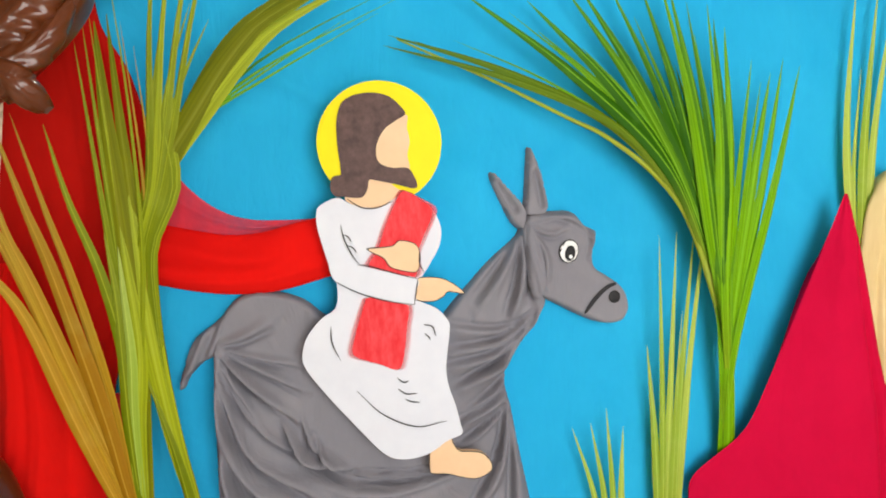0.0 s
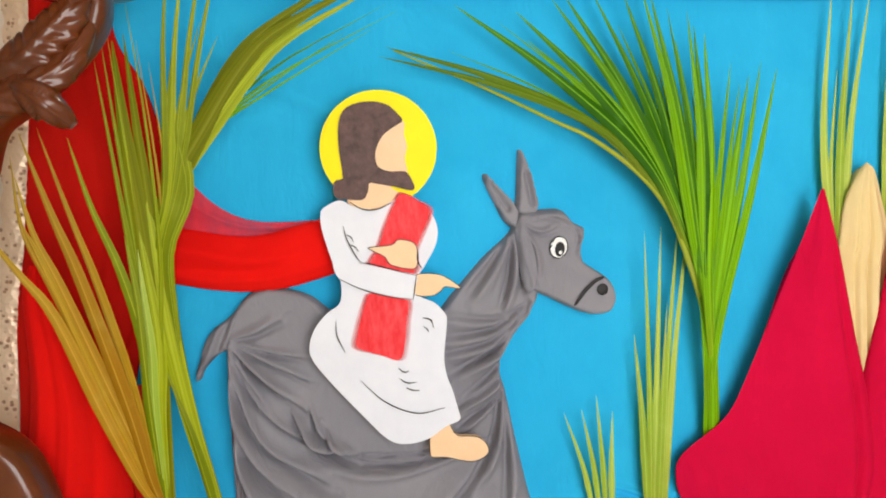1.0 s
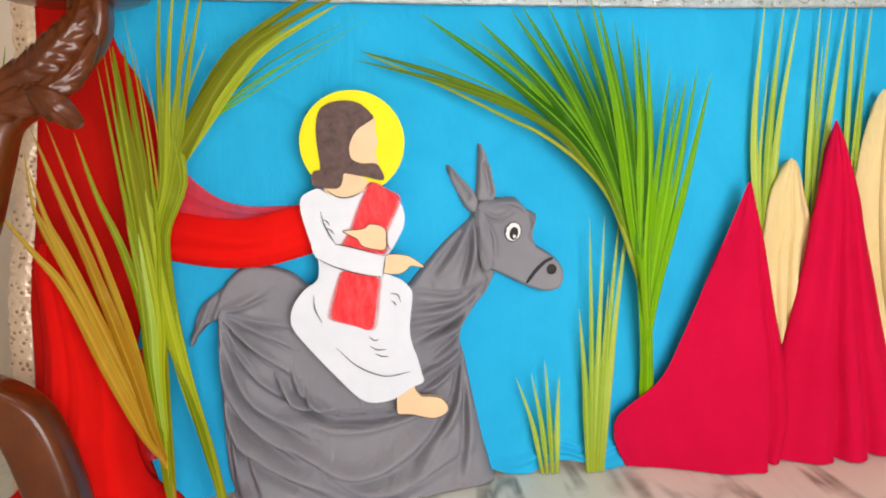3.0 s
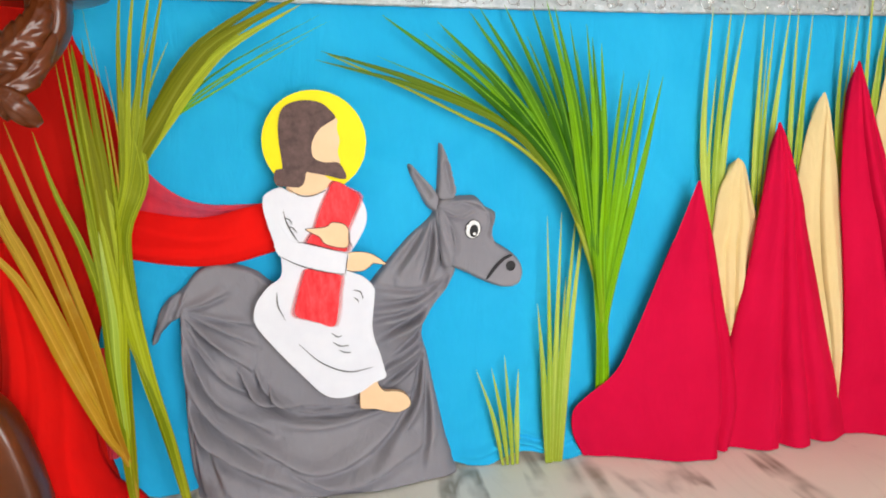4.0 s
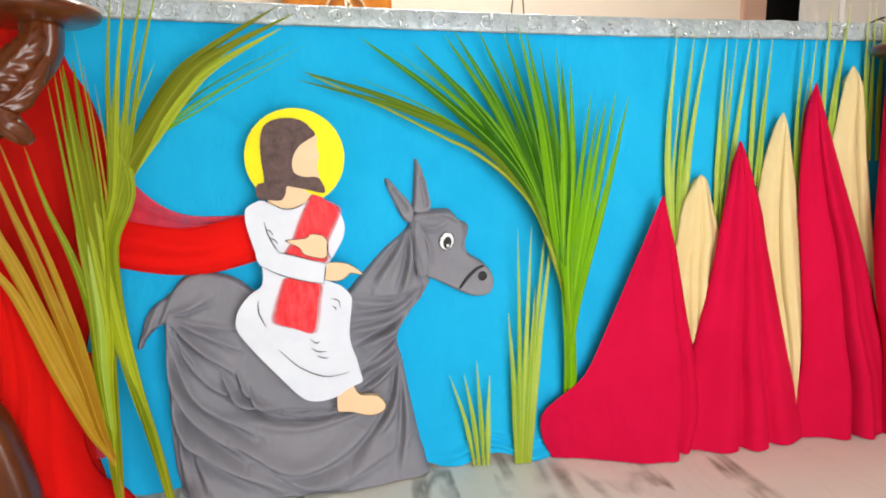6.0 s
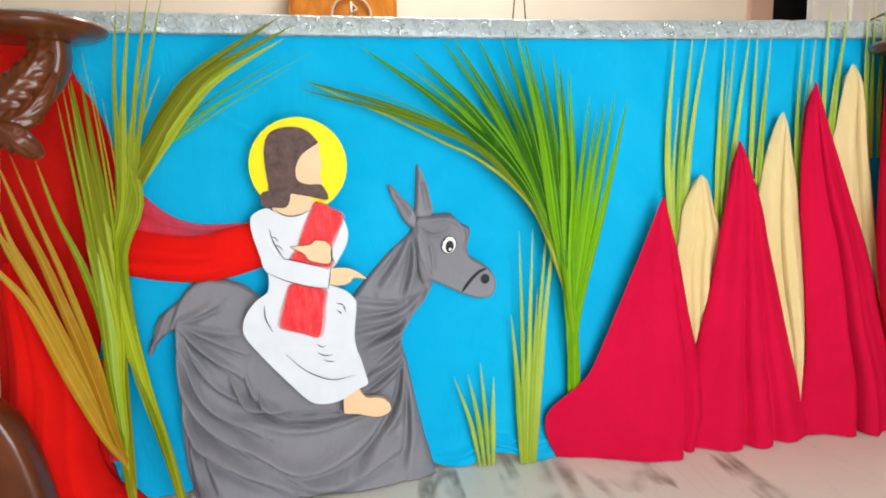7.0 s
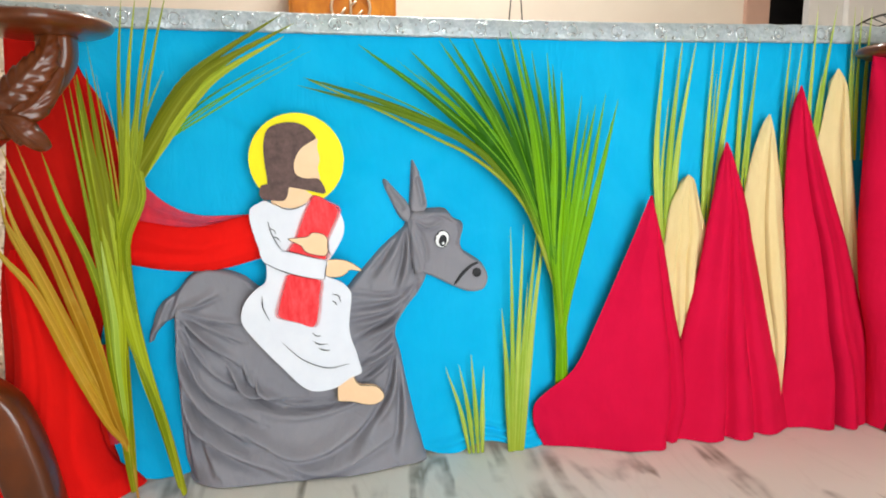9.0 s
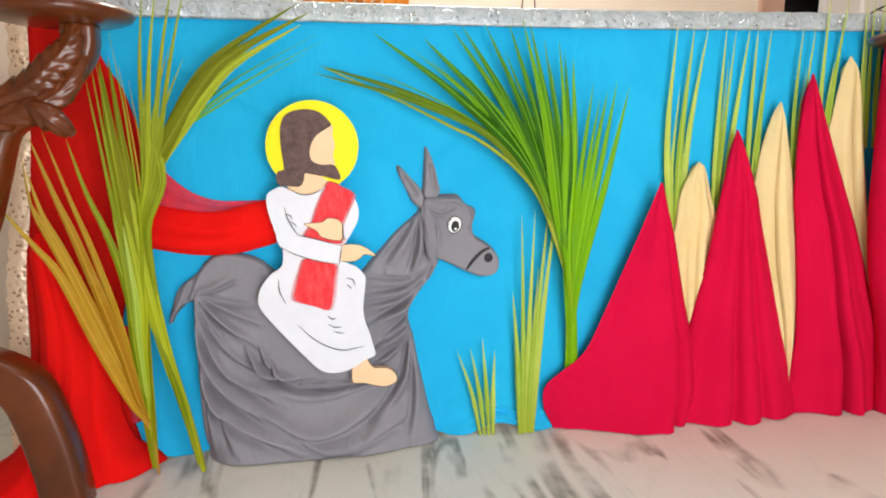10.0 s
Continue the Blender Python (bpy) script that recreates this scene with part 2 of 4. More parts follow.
def spline(pts, n):
    """n points on a smooth curve through pts."""
    p = np.array(pts, float)
    p = np.vstack([2 * p[0] - p[1], p, 2 * p[-1] - p[-2]])
    out = []
    m = len(p) - 3
    for s in np.linspace(0, m - 1e-9, n):
        i, t = int(s), s - int(s)
        a, b, c, d = p[i], p[i + 1], p[i + 2], p[i + 3]
        out.append(0.5 * (2 * b + (c - a) * t + (2 * a - 5 * b + 4 * c - d) * t * t + (3 * b - a - 3 * c + d) * t ** 3))
    return np.array(out)


def closed(pts, n):
    """n points on a smooth closed curve through pts."""
    p = list(pts)
    k = len(p)
    q = spline(p[-2:] + p + p[:3], 20 * (k + 5))
    q = q[40:40 + 20 * k]
    step = np.linalg.norm(np.diff(np.vstack([q, q[:1]]), axis=0), axis=1)
    s = np.r_[0, np.cumsum(step)]
    want = np.linspace(0, s[-1], n, endpoint=False)
    q = np.vstack([q, q[:1]])
    return np.stack([np.interp(want, s, q[:, i]) for i in range(q.shape[1])], 1)


def tube_mesh(name, pts, radii, mat, sides=10, flat=1.0, square=1.0):
    """A round bar along pts with a radius at each; flat squeezes it across."""
    pts = [Vector(p) for p in pts]
    verts, faces = [], []
    ref = Vector((0, 1, 0))
    for i, p in enumerate(pts):
        d = (pts[min(i + 1, len(pts) - 1)] - pts[max(i - 1, 0)]).normalized()
        a = d.cross(ref)
        a = a.normalized() if a.length > 1e-4 else Vector((1, 0, 0))
        b = a.cross(d).normalized()
        for k in range(sides):
            w = 2 * math.pi * k / sides
            c, d2 = math.cos(w), math.sin(w)
            c, d2 = math.copysign(abs(c) ** square, c), math.copysign(abs(d2) ** square, d2)
            verts.append(p + a * c * radii[i] + b * d2 * radii[i] * flat)
    for i in range(len(pts) - 1):
        for k in range(sides):
            a, b = i * sides + k, i * sides + (k + 1) % sides
            faces.append((a, b, b + sides, a + sides))
    faces.append(tuple(range(sides - 1, -1, -1)))
    faces.append(tuple(range((len(pts) - 1) * sides, len(pts) * sides)))
    return mesh_of(name, verts, faces, mat)


def lathe(name, profile, mat, n=40, centre=(0, 0, 0)):
    verts, faces = [], []
    for r, z in profile:
        for k in range(n):
            w = 2 * math.pi * k / n
            verts.append((centre[0] + r * math.cos(w), centre[1] + r * math.sin(w), centre[2] + z))
    for i in range(len(profile) - 1):
        for k in range(n):
            a, b = i * n + k, i * n + (k + 1) % n
            faces.append((a, b, b + n, a + n))
    faces.append(tuple(range(n - 1, -1, -1)))
    faces.append(tuple(range((len(profile) - 1) * n, len(profile) * n)))
    return mesh_of(name, verts, faces, mat)


def smooth01(a, b, x):
    t = np.clip((np.asarray(x, float) - a) / (b - a), 0, 1)
    return t * t * (3 - 2 * t)


def edge_gap(p, line):
    """Distance from the points p (n,2) to a polyline, and how far along it."""
    best = np.full(len(p), 9.0)
    for a, b in zip(line[:-1], line[1:]):
        d = b - a
        t = np.clip(((p - a) @ d) / max(d @ d, 1e-12), 0, 1)
        best = np.minimum(best, np.linalg.norm(p - (a + t[:, None] * d), axis=1))
    return best


def inside(p, poly):
    x, z = p[:, 0], p[:, 1]
    hit = np.zeros(len(p), bool)
    for (x0, z0), (x1, z1) in zip(poly, np.roll(poly, -1, 0)):
        cross = ((z0 > z) != (z1 > z))
        with np.errstate(divide="ignore", invalid="ignore"):
            hit ^= cross & (x < (x1 - x0) * (z - z0) / (z1 - z0) + x0)
    return hit


# ---- setting ----
def structure(name, me, label, category):
    return tagged(new(name, me), label, category, "", "structure")


structure("floor", box("floor", (-4.6, -2.4, -0.06), (4.9, 3.6, 0.0), MARBLE), "pale polished marble floor with smoky grey veins", "floor")
structure("ceiling", box("ceiling", (-4.6, -2.4, 3.25), (4.9, 3.6, 3.35), CEIL), "plain white painted ceiling", "ceiling")



def wall_with_opening(name, x0, x1, y0, y1, z1, o0, o1, oz0, oz1, along, label):
    """A thick wall built round one opening."""
    e = tagged(thing(name, label, "wall"), "", "", "", "structure")
    def piece(a, b, za, zb):
        lo, hi = ((a, y0, za), (b, y1, zb)) if along == "x" else ((x0, a, za), (x1, b, zb))
        part("wall_section", box("wall_section", lo, hi, WALL), e)
    a, b = (x0, x1) if along == "x" else (y0, y1)
    piece(a, o0, 0, z1)
    piece(o1, b, 0, z1)
    piece(o0, o1, oz1, z1)
    if oz0 > 0:
        piece(o0, o1, 0, oz0)
    return e


# unseen walls, added with openings that hold the front and side fill lamps
wall_with_opening("wall_south", -4.4, 4.7, -2.4, -2.22, 3.25, 0.2, 1.28, 0, 2.1, "x", "peach wall added out of view, open for the front fill")
wall_with_opening("wall_west", -4.6, -4.4, -2.4, 3.6, 3.25, -2.0, -0.5, 1.1, 2.7, "y", "peach side wall added out of view, open for the side fill")
structure("wall_east", box("wall_east", (4.7, -2.4, 0), (4.9, 3.6, 3.25), WALL), "plain peach painted side wall", "wall")
BACK = 2.6
structure("wall_north", box("wall_north", (-4.4, BACK, 0), (2.96, BACK + 0.2, 3.25), WALL), "bright peach painted wall behind the altar", "wall")
structure("wall_side", box("wall_side", (-4.4, 0.80, 0), (-0.42, 0.92, 0.88), WALL, 0.006), "low peach painted wall beside the altar", "wall")
structure("pilaster", box("pilaster", (2.96, BACK - 0.04, 0), (3.12, BACK + 0.2, 3.25), WALL_SHADE, 0.006), "narrow pilaster on the wall, side shading painted brownish pink", "wall")
structure("wall_recess", box("wall_recess", (3.0, BACK + 0.9, 0), (4.7, BACK + 1.0, 3.25), RECESS_SHADE), "back of a doorway recess, its shade painted near-black", "wall")
structure("door_1", box("door_1", (3.41, BACK - 0.02, 0), (3.66, BACK + 0.04, 3.25), PALE, 0.004), "peach painted door jamb beside the dark recess", "door")
structure("door_2", box("door_2", (3.662, BACK - 0.06, 0), (4.7, BACK + 0.02, 3.25), PALE, 0.004), "pale grey painted door leaf", "door")

# glowing tube fittings, added out of view beside the overhead fill lamps
for y, x in ((-1.6, 0.5), (1.5, 0.9)):
    lamp = thing("assumed_ceiling_light", "assumed tube light fitting, added out of view on the ceiling", "lamp", at=(x, y, 3.25))
    part("housing", box("housing", (x - 0.62, y - 0.05, 3.215), (x + 0.62, y + 0.05, 3.25), CEIL, 0.006), lamp)
    part("tube", tube_mesh("tube", [(x - 0.58, y, 3.2), (x + 0.58, y, 3.2)], [0.013, 0.013], GLOW, 12), lamp)

# ---- altar table ----
X0, X1, TOP = -0.34, 2.30, 0.965
altar = thing("altar_table", "long wooden altar table behind a blue cloth", "table", at=(0.7, 0.35, 0))
part("tabletop", box("tabletop", (X0, 0.012, TOP - 0.04), (X1, 0.72, TOP - 0.004), WOOD, 0.006), altar)
part("front_panel", box("front_panel", (X0 + 0.06, 0.03, 0.05), (X1 - 0.06, 0.05, TOP - 0.042), WOOD), altar)
for lx in (X0 + 0.03, X1 - 0.10):
    for ly in (0.05, 0.62):
        part("leg", box("leg", (lx, ly + 0.002, 0), (lx + 0.07, ly + 0.072, TOP - 0.042), WOOD, 0.006), altar)
linen = tagged(new("altar_cloth", box("altar_cloth", (X0 - 0.003, 0.006, TOP - 0.003), (X1 + 0.003, 0.725, TOP + 0.001), LINEN, 0.001)),
               "white linen cloth lying flat on the altar", "tablecloth")


def hanging_cloth():
    """The blue frontal: a broad sheet with soft pulls, its hem bunched on the floor."""
    nx, nz = 300, 150
    xs = np.linspace(-0.27, 1.70, nx)
    ts = np.linspace(0, 1, nz)
    verts, faces = [], []
    for t in ts:
        z = 0.945 * (1 - t) ** 1.25
        for x in xs:
            y = -0.004 + 0.004 * math.sin(7 * x + 1.3 * math.sin(3 * z)) * (0.4 + t)
            y -= 0.009 * noise.noise((x * 3, z * 2, 1)) + 0.004 * noise.noise((x * 14, z * 3, 4))
            pull = 0.011 * math.exp(-((z - 0.80 + 0.5 * (x - 0.05)) / 0.018) ** 2) * math.exp(-((x - 0.1) / 0.13) ** 2)
            y -= pull + 0.008 * math.exp(-((z - 0.74 + 0.2 * x) / 0.03) ** 2) * math.exp(-((x - 0.02) / 0.1) ** 2)
            low = max(0.0, (0.07 - z) / 0.07)
            y -= low ** 2 * (0.016 + 0.012 * noise.noise((x * 9, 0, 7))) + 0.007 * low * math.sin(x * 46 + 3 * noise.noise((x * 6, 0, 3))) * (1 - low * 0.3)
            y -= 0.016 * math.exp(-((z - 0.022 - 0.010 * math.sin(x * 23)) / 0.009) ** 2) * math.exp(-((x - 0.66) / 0.13) ** 4)
            y -= 0.010 * math.exp(-((z - 0.048 - 0.012 * math.sin(x * 31 + 1)) / 0.007) ** 2) * math.exp(-((x - 0.70) / 0.10) ** 4)
            zz = max(0.003, z + low * 0.012 * (1 + math.sin(x * 31 + 9 * z)))
            verts.append((x, y, zz))
    for i in range(nz - 1):
        for j in range(nx - 1):
            a = i * nx + j
            faces.append((a, a + 1, a + nx + 1, a + nx))
    return mesh_of("blue_frontal_cloth", verts, faces, BLUE)


tagged(new("blue_frontal_cloth", hanging_cloth()), "bright blue cotton cloth hung over the front of the altar", "cloth")

# silver lace edging along the altar top
trim = thing("lace_trim", "silver lace edging with ring motifs along the altar top", "lace trim", at=(0.7, -0.012, 0.945))


def lace_z(x):
    return 0.926 + 0.003 * math.cos((x - 0.7) * 2.6) * -1 + 0.002 * (x > 1.0) * min(1, (x - 1.0) * 3) + 0.004 * (x < -0.1) * (-0.1 - x) / 0.2


def lace_band():
    verts, faces = [], []
    n = 360
    rows = ((0.020, 0.0405), (-0.006, 0.042), (-0.014, 0.037), (-0.016, 0.020), (-0.018, 0.006), (-0.017, 0.0), (-0.0155, 0.003))
    for i in range(n):
        x = X0 + (X1 - X0) * i / (n - 1)
        z0 = lace_z(x)
        for k, (y, dz) in enumerate(rows):
            wob = 0.0012 * math.sin(x * 90) + 0.002 * noise.noise((x * 8, k * 0.3, 0))
            verts.append((x, y + wob, z0 + dz + 0.0012 * noise.noise((x * 25, k, 5))))
    m = len(rows)
    for i in range(n - 1):
        for k in range(m - 1):
            a = i * m + k
            faces.append((a, a + 1, a + m + 1, a + m))
    return mesh_of("band", verts, faces, LACE)


part("band", lace_band(), trim)


def ring_mesh(name, r, thick, mat, n=24, s=6, squash=0.9):
    verts, faces = [], []
    for i in range(n):
        w = 2 * math.pi * i / n
        for k in range(s):
            q = 2 * math.pi * k / s
            rr = r + thick * math.cos(q)
            verts.append((rr * math.cos(w), thick * 0.6 * math.sin(q), rr * math.sin(w) * squash))
    for i in range(n):
        for k in range(s):
            faces.append((i * s + k, i * s + (k + 1) % s, ((i + 1) % n) * s + (k + 1) % s, ((i + 1) % n) * s + k))
    return mesh_of(name, verts, faces, mat)


_ring = ring_mesh("ring", 0.0125, 0.0011, SILVER)
_bead = ring_mesh("bead", 0.0035, 0.0022, SILVER, 10, 5, 1.0)
rr = random.Random(4)
for i in range(20):
    x = X0 + 0.06 + i * 0.101 + rr.uniform(-0.004, 0.004)
    o = part("ring", _ring, trim)
    o.matrix_basis = pose(x, -0.0205, lace_z(x) + 0.0205, 0, rr.uniform(0, 90), rr.uniform(-6, 6))
    o.matrix_parent_inverse = Matrix.Translation(trim.location).inverted()
for i in range(150):
    x = rr.uniform(X0 + 0.01, 1.70)
    o = part("bead", _bead, trim)
    o.matrix_basis = pose(x, -0.020, lace_z(x) + rr.uniform(0.006, 0.035), rr.uniform(-50, 50), rr.uniform(0, 90), rr.uniform(-50, 50)) @ Matrix.Scale(rr.uniform(0.4, 0.9), 4)
    o.matrix_parent_inverse = Matrix.Translation(trim.location).inverted()


# ---- draped cloth forms ----
def drape(name, left, right, depth, mat, peak=0.5, power=0.7, folds=(), nu=64, nv=72, back=0.004, tip=0.01, swell=1.0, ripple=0.004, seed=0, foot=None):
    """Cloth hung from a point: left and right edges run from the top to the hem; folds are (where across, width, depth) ridges that fan from the top."""
    L, R = spline(left, nv), spline(right, nv)
    k = math.log(0.5) / math.log(peak)
    foot = back if foot is None else foot
    m = nu + 2
    verts, faces = [], []
    for i in range(nv):
        v = i / (nv - 1)
        for j in range(nu):
            u = j / (nu - 1)
            x, z = L[i] * (1 - u) + R[i] * u
            s = math.sin(math.pi * u ** k) ** power if 0 < u < 1 else 0.0
            rest = back + (foot - back) * v
            y = rest + max(0.0, tip * min(1, v / 0.16) ** 0.7 + (depth - foot - tip) * v ** swell) * s
            for c, w, h in folds:
                y += h * math.exp(-((u - c) / w) ** 2) * (0.03 + 1.1 * v ** 1.3) * min(1, s * 1.6)
            y += ripple * noise.noise((u * 6 + seed, v * 2.2, seed)) * s
            verts.append((x, -y, max(z, 0.003)))
        wide = max(1e-4, R[i][0] - L[i][0])
        k0 = min(0.5, 0.07 + 0.035 / wide)
        for x, z in (L[i] * (1 - k0) + R[i] * k0, L[i] * k0 + R[i] * (1 - k0)):
            verts.append((x, -max(0.003, back + (foot - back) * v - 0.05 * min(1, v / 0.22)), max(z, 0.003)))
    for i in range(nv - 1):
        for j in range(nu - 1):
            a = i * m + j
            faces.append((a, a + m, a + m + 1, a + 1))
        a = i * m
        faces.append((a + nu, a + nu + m, a + m, a))
        faces.append((a + nu - 1, a + nu - 1 + m, a + nu + 1 + m, a + nu + 1))
    return mesh_of(name, verts, faces, mat)


def peak_thing(name, me, label, group):
    return tagged(new(name, me), label, "draped cloth", group)


G = "cloth peaks"
peak_thing("cloth_peak", drape("cream_peak", [(1.107, 0.632), (1.089, 0.603), (1.072, 0.558), (1.066, 0.486), (1.062, 0.44), (1.075, 0.32), (1.10, 0.15)],
           [(1.111, 0.632), (1.129, 0.615), (1.151, 0.550), (1.170, 0.497), (1.168, 0.444), (1.165, 0.32), (1.16, 0.15)], 0.036, CREAM, 0.45, 0.6,
           ((0.30, 0.04, -0.008), (0.55, 0.03, -0.014), (0.70, 0.08, 0.008), (0.88, 0.05, -0.010)), tip=0.012, back=0.043, foot=0.014, seed=3),
           "small cream cloth folded into a pointed peak", G)
peak_thing("cloth_peak", drape("cream_peak", [(1.301, 0.766), (1.289, 0.742), (1.273, 0.685), (1.263, 0.614), (1.260, 0.535), (1.275, 0.41), (1.33, 0.25), (1.378, 0.09)],
           [(1.305, 0.766), (1.322, 0.717), (1.344, 0.639), (1.363, 0.559), (1.380, 0.478), (1.402, 0.34), (1.408, 0.20), (1.386, 0.09)], 0.036, CREAM, 0.5, 0.6,
           ((0.46, 0.026, -0.050), (0.66, 0.12, 0.012), (0.22, 0.10, 0.010)), tip=0.012, back=0.043, foot=0.014, seed=5),
           "cream cloth folded into a tall pointed peak", G)
peak_thing("cloth_peak", drape("cream_peak", [(1.469, 0.870), (1.458, 0.832), (1.447, 0.742), (1.444, 0.664), (1.47, 0.50), (1.53, 0.30)],
           [(1.474, 0.870), (1.499, 0.832), (1.519, 0.768), (1.537, 0.677), (1.566, 0.542), (1.588, 0.431), (1.61, 0.30)], 0.036, CREAM, 0.55, 0.6,
           ((0.60, 0.035, -0.036), (0.3, 0.10, 0.014), (0.8, 0.07, 0.012)), tip=0.012, back=0.043, foot=0.014, seed=7),
           "tallest cream cloth folded into a pointed peak", G)
peak_thing("cloth_peak", drape("crimson_peak", [(1.009, 0.588), (0.985, 0.523), (0.961, 0.460), (0.922, 0.363), (0.890, 0.284), (0.860, 0.214), (0.834, 0.178), (0.790, 0.144), (0.764, 0.120), (0.755, 0.096), (0.760, 0.054), (0.785, 0.003)],
           [(1.014, 0.588), (1.034, 0.522), (1.054, 0.463), (1.086, 0.329), (1.115, 0.218), (1.134, 0.105), (1.13, 0.04), (1.12, 0.003)], 0.092, CRIMSON, 0.70, 0.62,
           ((0.78, 0.06, 0.010), (0.86, 0.025, -0.022), (0.55, 0.2, 0.008), (0.95, 0.04, 0.008), (0.08, 0.04, 0.010)), nu=120, nv=120, tip=0.010, back=0.062, foot=0.026, seed=11),
           "crimson cloth peak flared over the floor at one side", G)
peak_thing("cloth_peak", drape("crimson_peak", [(1.185, 0.704), (1.172, 0.628), (1.158, 0.526), (1.145, 0.420), (1.126, 0.310), (1.104, 0.210), (1.080, 0.10), (1.055, 0.003)],
           [(1.189, 0.704), (1.213, 0.660), (1.255, 0.556), (1.276, 0.483), (1.310, 0.374), (1.344, 0.262), (1.394, 0.105), (1.428, 0.003)], 0.080, CRIMSON, 0.5, 0.55,
           ((0.18, 0.08, -0.008), (0.34, 0.08, 0.010), (0.47, 0.030, -0.020), (0.56, 0.07, 0.010), (0.69, 0.035, -0.018), (0.80, 0.07, 0.008)), nu=130, nv=110, tip=0.012, back=0.062, foot=0.024, seed=13),
           "crimson cloth peak falling in upright folds", G)
peak_thing("cloth_peak", drape("crimson_peak", [(1.362, 0.829), (1.351, 0.767), (1.347, 0.665), (1.354, 0.548), (1.366, 0.481), (1.386, 0.344), (1.400, 0.203), (1.396, 0.12), (1.386, 0.003)],
           [(1.366, 0.829), (1.386, 0.786), (1.423, 0.703), (1.482, 0.572), (1.526, 0.477), (1.565, 0.379), (1.591, 0.314), (1.66, 0.15), (1.70, 0.003)], 0.070, CRIMSON, 0.5, 0.55,
           ((0.2, 0.08, -0.006), (0.36, 0.06, 0.010), (0.47, 0.024, -0.055), (0.57, 0.06, 0.018), (0.8, 0.08, -0.008)), nu=130, nv=110, tip=0.012, back=0.062, foot=0.022, seed=17),
           "tall crimson cloth peak with a deep dark fold", G)
peak_thing("cloth_peak", drape("crimson_peak", [(1.500, 0.893), (1.506, 0.741), (1.516, 0.613), (1.528, 0.482), (1.555, 0.346), (1.60, 0.20), (1.62, 0.003)],
           [(1.80, 0.893), (1.84, 0.70), (1.86, 0.45), (1.87, 0.25), (1.88, 0.003)], 0.17, CRIMSON, 0.45, 0.5,
           ((0.25, 0.05, -0.012), (0.5, 0.05, 0.012), (0.75, 0.05, -0.012)), nu=90, nv=70, tip=0.09, back=0.108, foot=0.05, seed=19),
           "crimson cloth hanging straight from the carved stand", G)

# red hanging beside the palm, with its gold lace edge
hang = thing("red_drape", "bright red cloth hanging to the floor with a gold lace edge", "cloth", at=(-0.2, -0.05, 0))
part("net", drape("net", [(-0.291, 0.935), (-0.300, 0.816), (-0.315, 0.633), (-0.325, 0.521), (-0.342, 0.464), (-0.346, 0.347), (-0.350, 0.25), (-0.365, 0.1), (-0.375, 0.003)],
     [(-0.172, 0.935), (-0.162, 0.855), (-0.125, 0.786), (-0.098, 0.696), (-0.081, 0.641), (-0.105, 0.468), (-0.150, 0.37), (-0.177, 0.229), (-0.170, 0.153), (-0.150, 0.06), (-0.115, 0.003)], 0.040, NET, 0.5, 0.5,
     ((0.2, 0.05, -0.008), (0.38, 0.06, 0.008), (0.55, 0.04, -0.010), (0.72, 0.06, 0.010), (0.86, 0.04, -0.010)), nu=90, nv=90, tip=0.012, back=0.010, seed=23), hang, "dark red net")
part("cloth", drape("cloth", [(-0.310, 0.505), (-0.322, 0.46), (-0.318, 0.35), (-0.322, 0.25), (-0.340, 0.15), (-0.39, 0.05), (-0.47, 0.003)],
     [(-0.285, 0.505), (-0.255, 0.45), (-0.215, 0.35), (-0.185, 0.26), (-0.175, 0.19), (-0.172, 0.12), (-0.150, 0.06), (-0.110, 0.028), (-0.090, 0.003)], 0.195, RED, 0.42, 0.75,
     ((0.22, 0.06, 0.010), (0.40, 0.05, -0.010), (0.56, 0.06, 0.012), (0.74, 0.05, -0.016), (0.88, 0.05, 0.008)), nu=90, nv=90, tip=0.018, back=0.030, foot=0.03, swell=1.5, seed=29), hang)


def lace_edge():
    """Scalloped openwork strip down the side of the red hanging."""
    pts = spline([(-0.291, 0.93), (-0.298, 0.80), (-0.313, 0.64), (-0.330, 0.50), (-0.345, 0.40), (-0.352, 0.28), (-0.373, 0.02)], 130)
    verts, faces = [], []
    for i, (x, z) in enumerate(pts):
        w = 0.034 + 0.005 * abs(math.sin(i * 0.42))
        for k in range(5):
            f = k / 4
            verts.append((x + 0.004 - w * f, -0.016 - 0.004 * math.sin(f * 3.1) - 0.0025 * noise.noise((i * 0.6, k * 1.3, 2)), z))
    for i in range(len(pts) - 1):
        for k in range(4):
            a = i * 5 + k
            faces.append((a, a + 1, a + 6, a + 5))
    return mesh_of("lace_edge", verts, faces, GOLD_LACE)


part("veil", drape("veil", [(-0.185, 0.30), (-0.182, 0.2), (-0.175, 0.13), (-0.165, 0.085)], [(-0.12, 0.30), (-0.122, 0.2), (-0.128, 0.13), (-0.145, 0.085)], 0.02, VEIL, nu=16, nv=20, tip=0.006, back=0.012), hang, "sheer red net")
part("lace_edge", lace_edge(), hang, "gold openwork lace edge")


